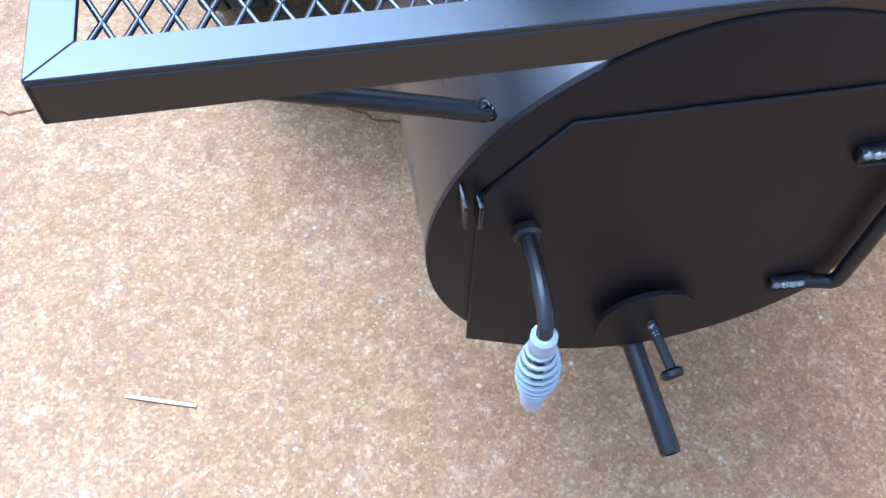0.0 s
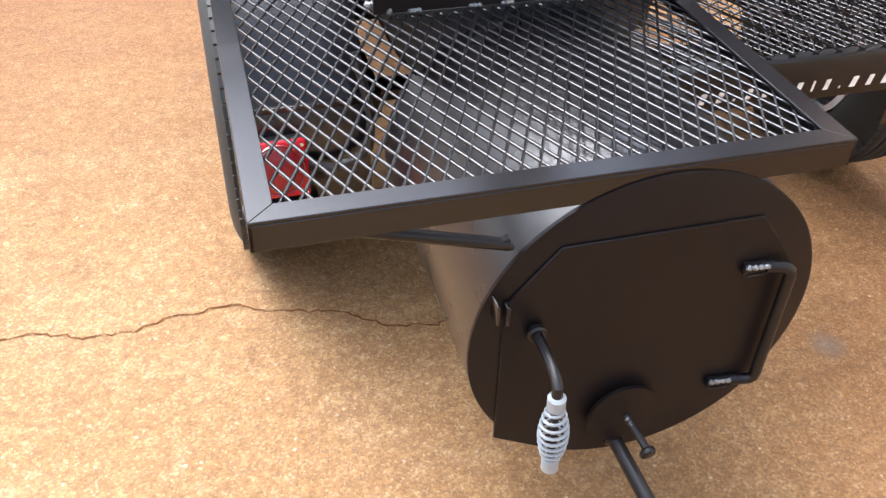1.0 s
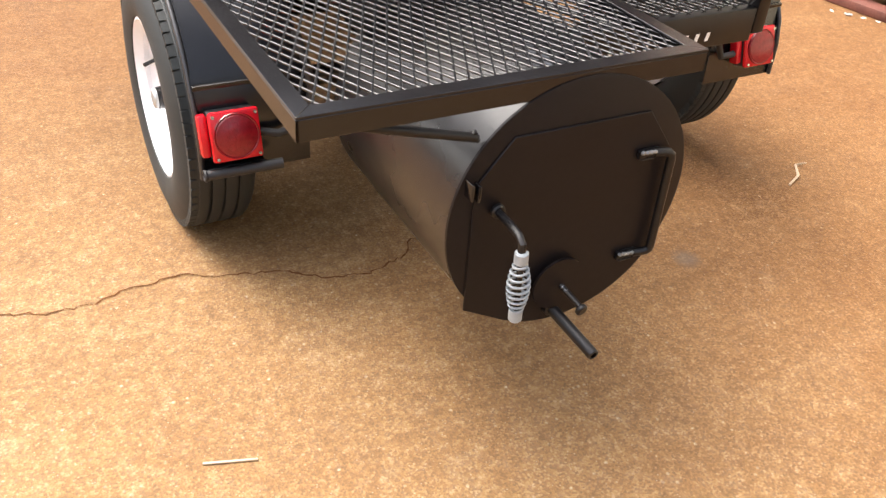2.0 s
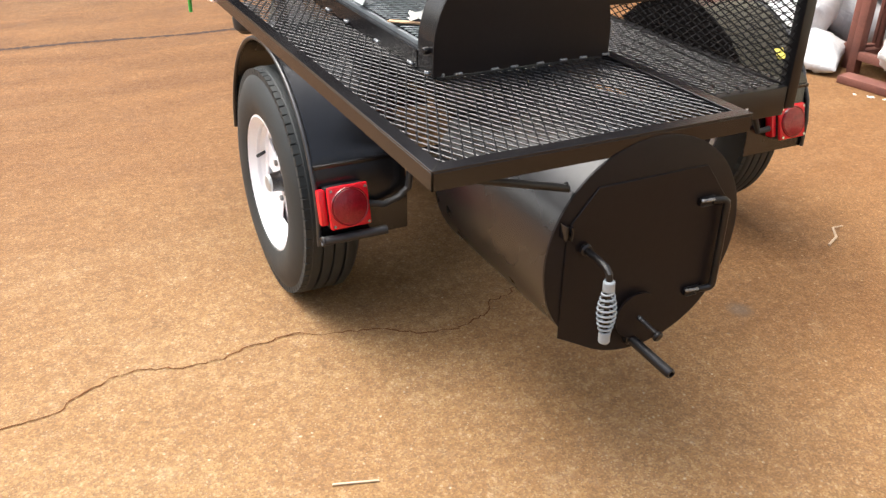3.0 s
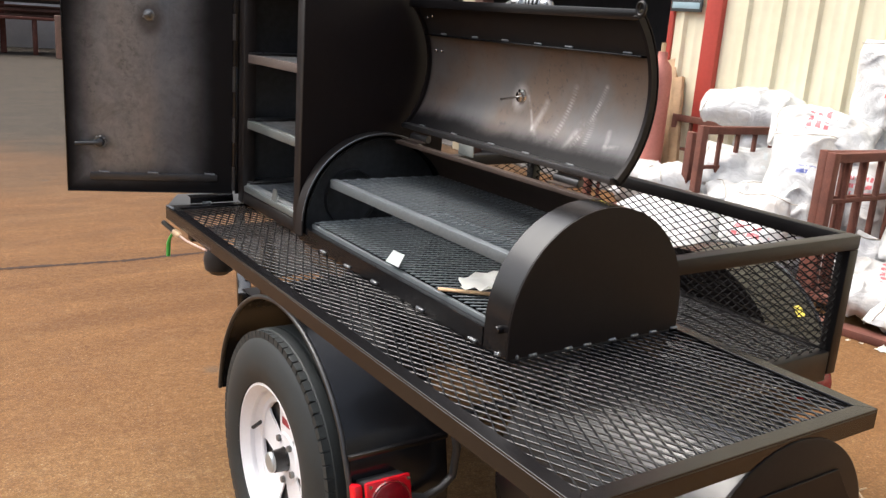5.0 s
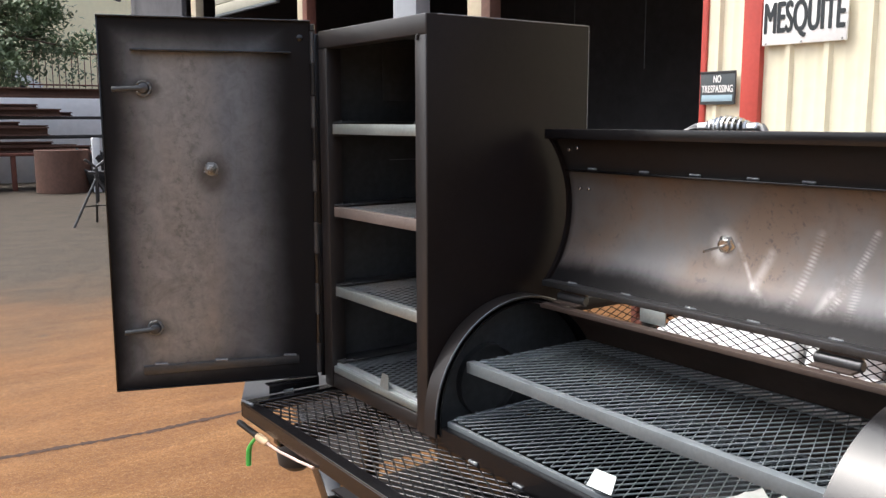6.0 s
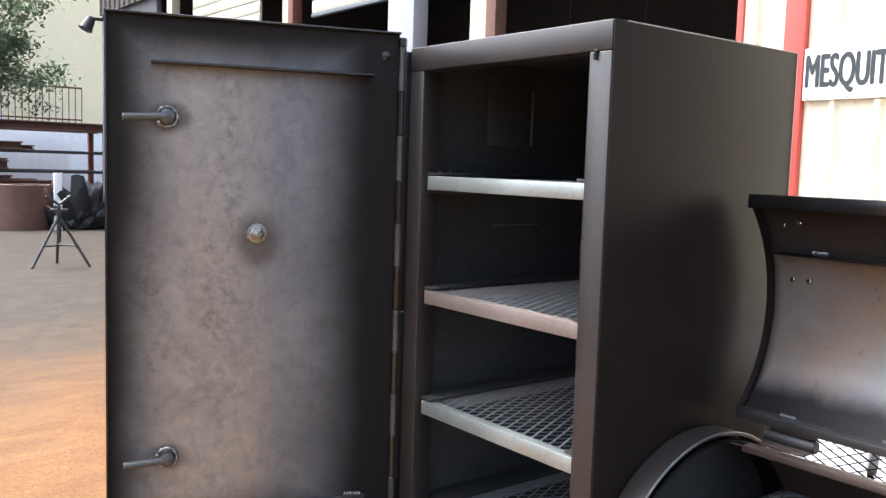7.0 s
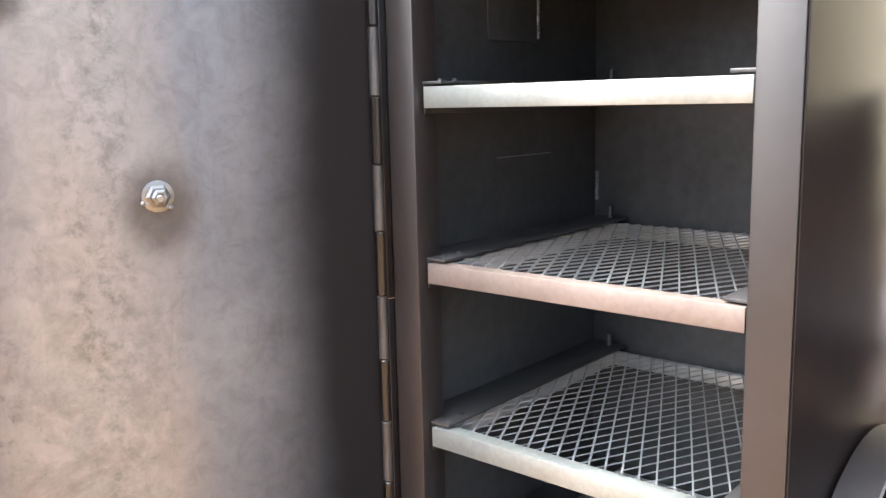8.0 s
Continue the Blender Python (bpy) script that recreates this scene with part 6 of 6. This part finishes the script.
# wheels, fenders and lights
def wheel(xo, s):
    """A wheel whose outer face lies at xo; s is +1 where the trailer is towards +x."""
    y, z, r = 1.120, 0.350, 0.352
    w = 0.205
    o = Vector((xo, y, z))
    ax = o + Vector((s, 0, 0))
    rim = part("wheel", lathe(bm_new(), o, ax, [(0.196, 0.022), (0.205, 0.012), (0.212, 0.014), (0.214, 0.022), (0.206, 0.03), (0.196, 0.04), (0.190, 0.10), (0.196, 0.185), (0.200, 0.185), (0.184, 0.19), (0.178, 0.10), (0.184, 0.034)], 64, True), WHEEL, trailer, "white painted spoked steel wheel")
    prof = [(0.207, 0.020), (0.214, 0.010), (0.235, 0.003), (0.265, 0.0), (0.292, 0.004), (0.315, 0.012), (0.330, 0.020), (0.3425, 0.030), (0.349, 0.040)]
    tread = []
    for c0, c1 in ((0.040, 0.064), (0.072, 0.099), (0.106, 0.133), (0.141, 0.165)):
        tread += [(r - 0.012, c0 - 0.0005), (r - 0.0015, c0), (r - 0.0005, (c0 + c1) / 2), (r - 0.0015, c1), (r - 0.012, c1 + 0.0005)]
    prof += tread[1:-1] + [(0.3425, w - 0.030), (0.330, w - 0.020), (0.292, w - 0.004), (0.265, w), (0.235, w - 0.003), (0.207, w - 0.02)]
    tyre = part("tyre", lathe(bm_new(), o, ax, prof, 96, True), RUBBER, rim, "black trailer tyre")
    b = bm_new()
    for k in range(72):
        a = 2 * math.pi * (k + 0.5) / 72
        for off in (0.027,) if s > 0 else (w - 0.041,):
            m = Matrix.Translation(o) @ Matrix.Rotation(a, 4, "X") @ Matrix.Translation((s * (off + 0.007), 0, 0))
            box(b, (-0.015, -0.0125, 0.323), (0.016, 0.0125, 0.3472), 0.0, m)
    part("tread_block", b, RUBBER, rim)
    deep = 0.062
    to_face = Matrix(((0, 0, s, 0), (1, 0, 0, 0), (0, 1, 0, 0), (0, 0, 0, 1)))
    for k in range(5):
        a = 2 * math.pi * k / 5
        b = bm_new()
        m = Matrix.Translation(o + Vector((s * deep, 0, 0))) @ Matrix.Rotation(a, 4, "X") @ to_face
        slab(b, [(-0.036, 0.05), (-0.042, 0.085), (-0.046, 0.125), (-0.066, 0.160), (0.066, 0.160), (0.046, 0.125), (0.042, 0.085), (0.036, 0.05)], m, 0.005)
        bmesh.ops.bevel(b, geom=b.edges[:], offset=0.0015, segments=2, affect="EDGES", clamp_overlap=True)
        part("spoke", b, WHEEL, rim)
        d = Matrix.Rotation(a + math.pi / 5, 4, "X") @ Vector((0, 0, 0.058))
        part("lug_nut", rod(bm_new(), o + d + Vector((s * deep, 0, 0)), o + d + Vector((s * (deep - 0.012), 0, 0)), 0.009, 6), NUTSTEEL, rim)
    part("spoke_ring", lathe(bm_new(), o + Vector((s * (deep - 0.004), 0, 0)), ax + Vector((s * 5, 0, 0)), [(0.152, 0.004), (0.156, 0), (0.170, 0.0), (0.1815, -0.012), (0.1815, 0.010), (0.152, 0.010)], 64, True), WHEEL, rim)
    part("centre_plate", lathe(bm_new(), o + Vector((s * (deep - 0.003), 0, 0)), o + Vector((s, 0, 0)), [(0.068, 0), (0.072, 0.003), (0.072, 0.009), (0.05, 0.010)], 32), WHEEL, rim)
    hub = part("hub_cap", lathe(bm_new(), o + Vector((s * (deep - 0.002), 0, 0)), o + Vector((-s, 0, 0)), [(0.034, 0), (0.031, 0.006), (0.029, 0.036), (0.026, 0.0375)], 32), BLACK, rim, "black hub sleeve with a bare steel cap")
    part("cap_face", lathe(bm_new(), o + Vector((s * (deep - 0.0385), 0, 0)), o + Vector((-s, 0, 0)), [(0.0275, 0), (0.0275, 0.006), (0.024, 0.010), (0.010, 0.012)], 32), STEEL, hub)
    d = Matrix.Rotation(radians(-78), 4, "X") @ Vector((0, 0, 1))
    part("valve_stem", rod(bm_new(), o + d * 0.172 + Vector((s * 0.066, 0, 0)), o + d * 0.150 + Vector((s * 0.026, 0, 0)), 0.0055, 10, 0.001), PLASTIC, rim)
    part("brake_drum", lathe(bm_new(), o + Vector((s * (deep + 0.012), 0, 0)), o + Vector((s, 0, 0)), [(0.12, 0), (0.172, 0.001), (0.172, 0.06), (0.10, 0.07)], 48), PLASTIC, rim)
    part("sticker", slab(bm_new(), [(-0.024, 0.092), (0.024, 0.092), (0.024, 0.112), (-0.024, 0.112)], Matrix.Translation(o + Vector((s * (deep - 0.0008), 0, 0))) @ Matrix.Rotation(-0.05, 4, "X") @ to_face, 0.0006), REDSTICK, rim)


def fender(xo, s):
    """Round-topped fender from its outer edge xo towards the trailer, with a flat rear apron."""
    yc, zc, r = 1.118, 0.356, 0.430
    width = 0.265
    swap = Matrix(((0, s, 0, xo), (1, 0, 0, 0), (0, 0, 1, 0), (0, 0, 0, 1)))
    sec = arc(yc, zc, r, 4, 146, 40)
    ob = part("fender", turned(shell(bm_new(), sec, 0.0, width, 0.003), swap), FENDERBLACK, trailer, "black rounded wheel fender")
    edge = [Vector((xo, y, z)) for y, z in sec]
    edge += [Vector((xo, 0.715, 0.50)), Vector((xo, 0.700, 0.43)), Vector((xo, 0.698, 0.335))]
    # steel in place of black paint: the edge's sky highlight is put into its colour
    part("rolled_edge", tube(bm_new(), edge, 0.0065, 12), DARKSTEEL, ob)
    part("rear_apron", turned(shell(bm_new(), [sec[-1], (0.735, 0.560), (0.722, 0.50), (0.708, 0.43), (0.706, 0.335)], 0.0, width, 0.003), swap), FENDERBLACK, ob)
    part("apron_seam", turned(box(bm_new(), (0.722, 0.002, 0.545), (0.756, width, 0.556), 0.001), swap), BLACK, ob)
    part("inner_panel", turned(slab(bm_new(), [(y, z) for y, z in sec[:1] + sec[4:37:4] + sec[-1:]], frame_of((0, width, 0), (1, 0, 0), (0, 0, 1)), 0.003), swap), MATTBLACK, ob)
    return ob


def tail_light(xc, s):
    """Square red lamp with a round lens, tipped back a little on the rear of the fender; s points to the trailer's middle."""
    m = pose(xc, 0.653, 0.459, -15, 0, 0)
    w, h = 0.058, 0.058

    def tipped(b):
        return turned(b, m)
    lamp = part("tail_light", tipped(box(bm_new(), (-w, 0.0, -h), (w, 0.016, h), 0.010)), REDLENS, trailer, "square red trailer tail lamp with round lens")
    part("round_lens", tipped(lathe(bm_new(), (0, 0.003, 0), (0, -1, 0), [(0.052, 0), (0.053, 0.004), (0.051, 0.0075), (0.048, 0.0065), (0.046, 0.0085), (0.040, 0.0095), (0.030, 0.0112), (0.018, 0.0128), (0.006, 0.0135)], 40)), REDDARK, lamp)
    part("housing", tipped(box(bm_new(), (-w + 0.003, 0.0165, -h + 0.003), (w - 0.003, 0.058, h - 0.003), 0.006)), PLASTIC, lamp)
    part("side_lens", tipped(box(bm_new(), (-s * (w + 0.019), 0.018, -h + 0.012), (-s * (w - 0.002), 0.050, h - 0.006), 0.006)), REDLENS, lamp)
    for dx in (-0.048, 0.048):
        for dz in (-0.048, 0.048):
            part("screw", tipped(rod(bm_new(), (dx, 0.001, dz), (dx, -0.004, dz), 0.004, 8)), CHROME, lamp)


def bracket(xa, xb):
    b = part("light_bracket", lathe(bm_new(), (xa, 0.660, 0.366), (xb, 0.640, 0.376), [(0.0125, 0), (0.0125, abs(xb - xa)), (0.0085, abs(xb - xa)), (0.0085, 0)], 16, True), PLASTIC, trailer, "black tube bracket with open ends")
    eye = [(xa - 0.004, 0.658 + 0.011 * math.cos(radians(a)), 0.367 + 0.011 * math.sin(radians(a))) for a in range(0, 361, 24)]
    part("eye", tube(bm_new(), eye, 0.004, 8), PLASTIC, b)
    part("strap", box(bm_new(), (min(xa, xb) - 0.005, 0.668, 0.352), (min(xa, xb) + 0.15, 0.703, 0.360), 0.002), BLACK, b)


wheel(-0.024, 1)
wheel(1.802, -1)
fender(0.009, 1)
right_fender = fender(1.802, -1)
part("inspection_sticker", box(bm_new(), (-0.02, -0.02, 0), (0.02, 0.02, 0.001), 0.0, pose(1.72, 0.80, 0.648, 46, 0, 0)), YELLOW, right_fender)
tail_light(0.083, 1)
tail_light(1.680, 1)
bracket(0.01, 0.185)
part("wiring_hose", tube(bm_new(), [(0.13, 0.69, 0.445), (0.19, 0.68, 0.432), (0.235, 0.68, 0.445), (0.265, 0.68, 0.47), (0.272, 0.68, 0.54), (0.262, 0.69, 0.60), (0.25, 0.72, 0.66)], 0.010, 10), PLASTIC, trailer)
part("wiring_hose", tube(bm_new(), [(1.66, 0.69, 0.445), (1.60, 0.68, 0.435), (1.56, 0.685, 0.43), (1.53, 0.68, 0.48), (1.52, 0.69, 0.57)], 0.010, 10), PLASTIC, trailer)


# ---------------------------------------------------------------- loose grates and scraps
def grate(x0, x1, y0, y1, z, bar, label, along_y, lwd=0.045, twist=1, tall=True):
    """A wire-mesh grate with a flat-bar rim; z is its underside."""
    t = thing("cooking_grate", ((x0 + x1) / 2, (y0 + y1) / 2, z), label, "grate", "cooking grates")
    h = 0.026
    part("front_bar", box(bm_new(), (x0, y0, z), (x0 + (0.022 if tall else 0.010), y1, z + (h if tall else 0.016)), 0.0008), bar, t)
    part("back_bar", box(bm_new(), (x1 - 0.012, y0, z), (x1, y1, z + h - 0.004), 0.002), STEEL, t)
    for y in (y0, y1 - 0.012):
        part("side_bar", box(bm_new(), (x0 + 0.0225, y, z), (x1 - 0.0125, y + 0.012, z + h - 0.004), 0.002), STEEL, t)
    if along_y:
        m = frame_of((x0 + 0.015, y0 + 0.005, z + h - 0.003), (0, 1, 0), (-1, 0, 0)) @ Matrix.Translation((0, -(x1 - x0 - 0.02), 0))
        expanded("mesh_sheet", m, y1 - y0 - 0.01, x1 - x0 - 0.02, lwd, lwd * 0.48, SHEETSTEEL if twist > 0 else SHEETGREY, t, 0.0022, 0.0017, twist=twist)
    else:
        m = frame_of((x0 + (0.015 if tall else 0.003), y0 + 0.005, z + h - 0.003), (1, 0, 0), (0, 1, 0))
        expanded("mesh_sheet", m, x1 - x0 - 0.02, y1 - y0 - 0.01, lwd, lwd * 0.48, SHEETSTEEL if twist > 0 else SHEETGREY, t, 0.0022, 0.0017, twist=twist)


for z, bar, what in zip(SHELF_Z, (GALV, PINK, GALV, STEEL), ("bright zinc front bar", "dull pinkish front bar", "bright zinc front bar", "dark steel front bar")):
    grate(X0 + 0.012, X1 - 0.02, A0 + T + 0.005, A1 - T - 0.005, z, bar, "mesh shelf with a " + what + " in the cabinet", False)
grate(0.318, 0.704, 0.586, 1.482, 0.996, GREYBAR, "upper steel mesh cooking grate in the open chamber", False, 0.049, -1.6)
grate(0.264, 0.736, 0.586, 1.483, 0.872, GREYBAR, "lower steel mesh cooking grate in the open chamber", False, 0.049, -1.6, False)

t = thing("metal_tab", (0.268, 0.995, 0.90), "small bent pale metal tab on the chamber sill", "tab")
b = slab(bm_new(), [(0, 0), (0.06, 0), (0.055, 0.035), (0.004, 0.035)], frame_of((0.254, 1.024, 0.9005), (0.05, -1, 0), (0.6, 0.05, 0.8)), 0.002)
part("tab_plate", b, GALV, t)
t = thing("torn_paper", (0.385, 0.755, 0.90), "torn white paper lying on the lower grate", "paper")
b = bm_new()
place = pose(0.378, 0.757, 0.9085, 0, 0, 18)
rings = []
for i in range(7):
    ring = []
    for k in range(28):
        a = 2 * math.pi * k / 28
        edge = 1 + 0.34 * noise.noise(Vector((2.1 * math.cos(a), 2.1 * math.sin(a), 3.7))) + 0.10 * math.sin(7 * a)
        q = Vector((0.098 * math.cos(a), 0.058 * math.sin(a), 0)) * edge * (i + 0.02) / 6
        q.z = 0.018 * abs(noise.noise(q * 21 + Vector((4, 1, 2)))) * (i / 6) + 0.016 * (i / 6) ** 4 * max(0.0, noise.noise(Vector((2.6 * math.cos(a), 2.6 * math.sin(a), 9))))
        ring.append(b.verts.new(place @ q))
    rings.append(ring)
for r0, r1 in zip(rings, rings[1:]):
    for k in range(28):
        b.faces.new((r0[k], r0[(k + 1) % 28], r1[(k + 1) % 28], r1[k]))
b.faces.new(rings[0])
bmesh.ops.solidify(b, geom=b.faces[:], thickness=0.0012)
part("sheet", b, PAPER, t)
t = thing("wood_strip", (0.32, 0.72, 0.90), "thin raw wood strip under the torn paper", "wood")
part("strip", box(bm_new(), (-0.085, -0.009, 0), (0.085, 0.009, 0.004), 0.001, pose(0.318, 0.724, 0.9005, 0, 0, -39)), WOOD, t)
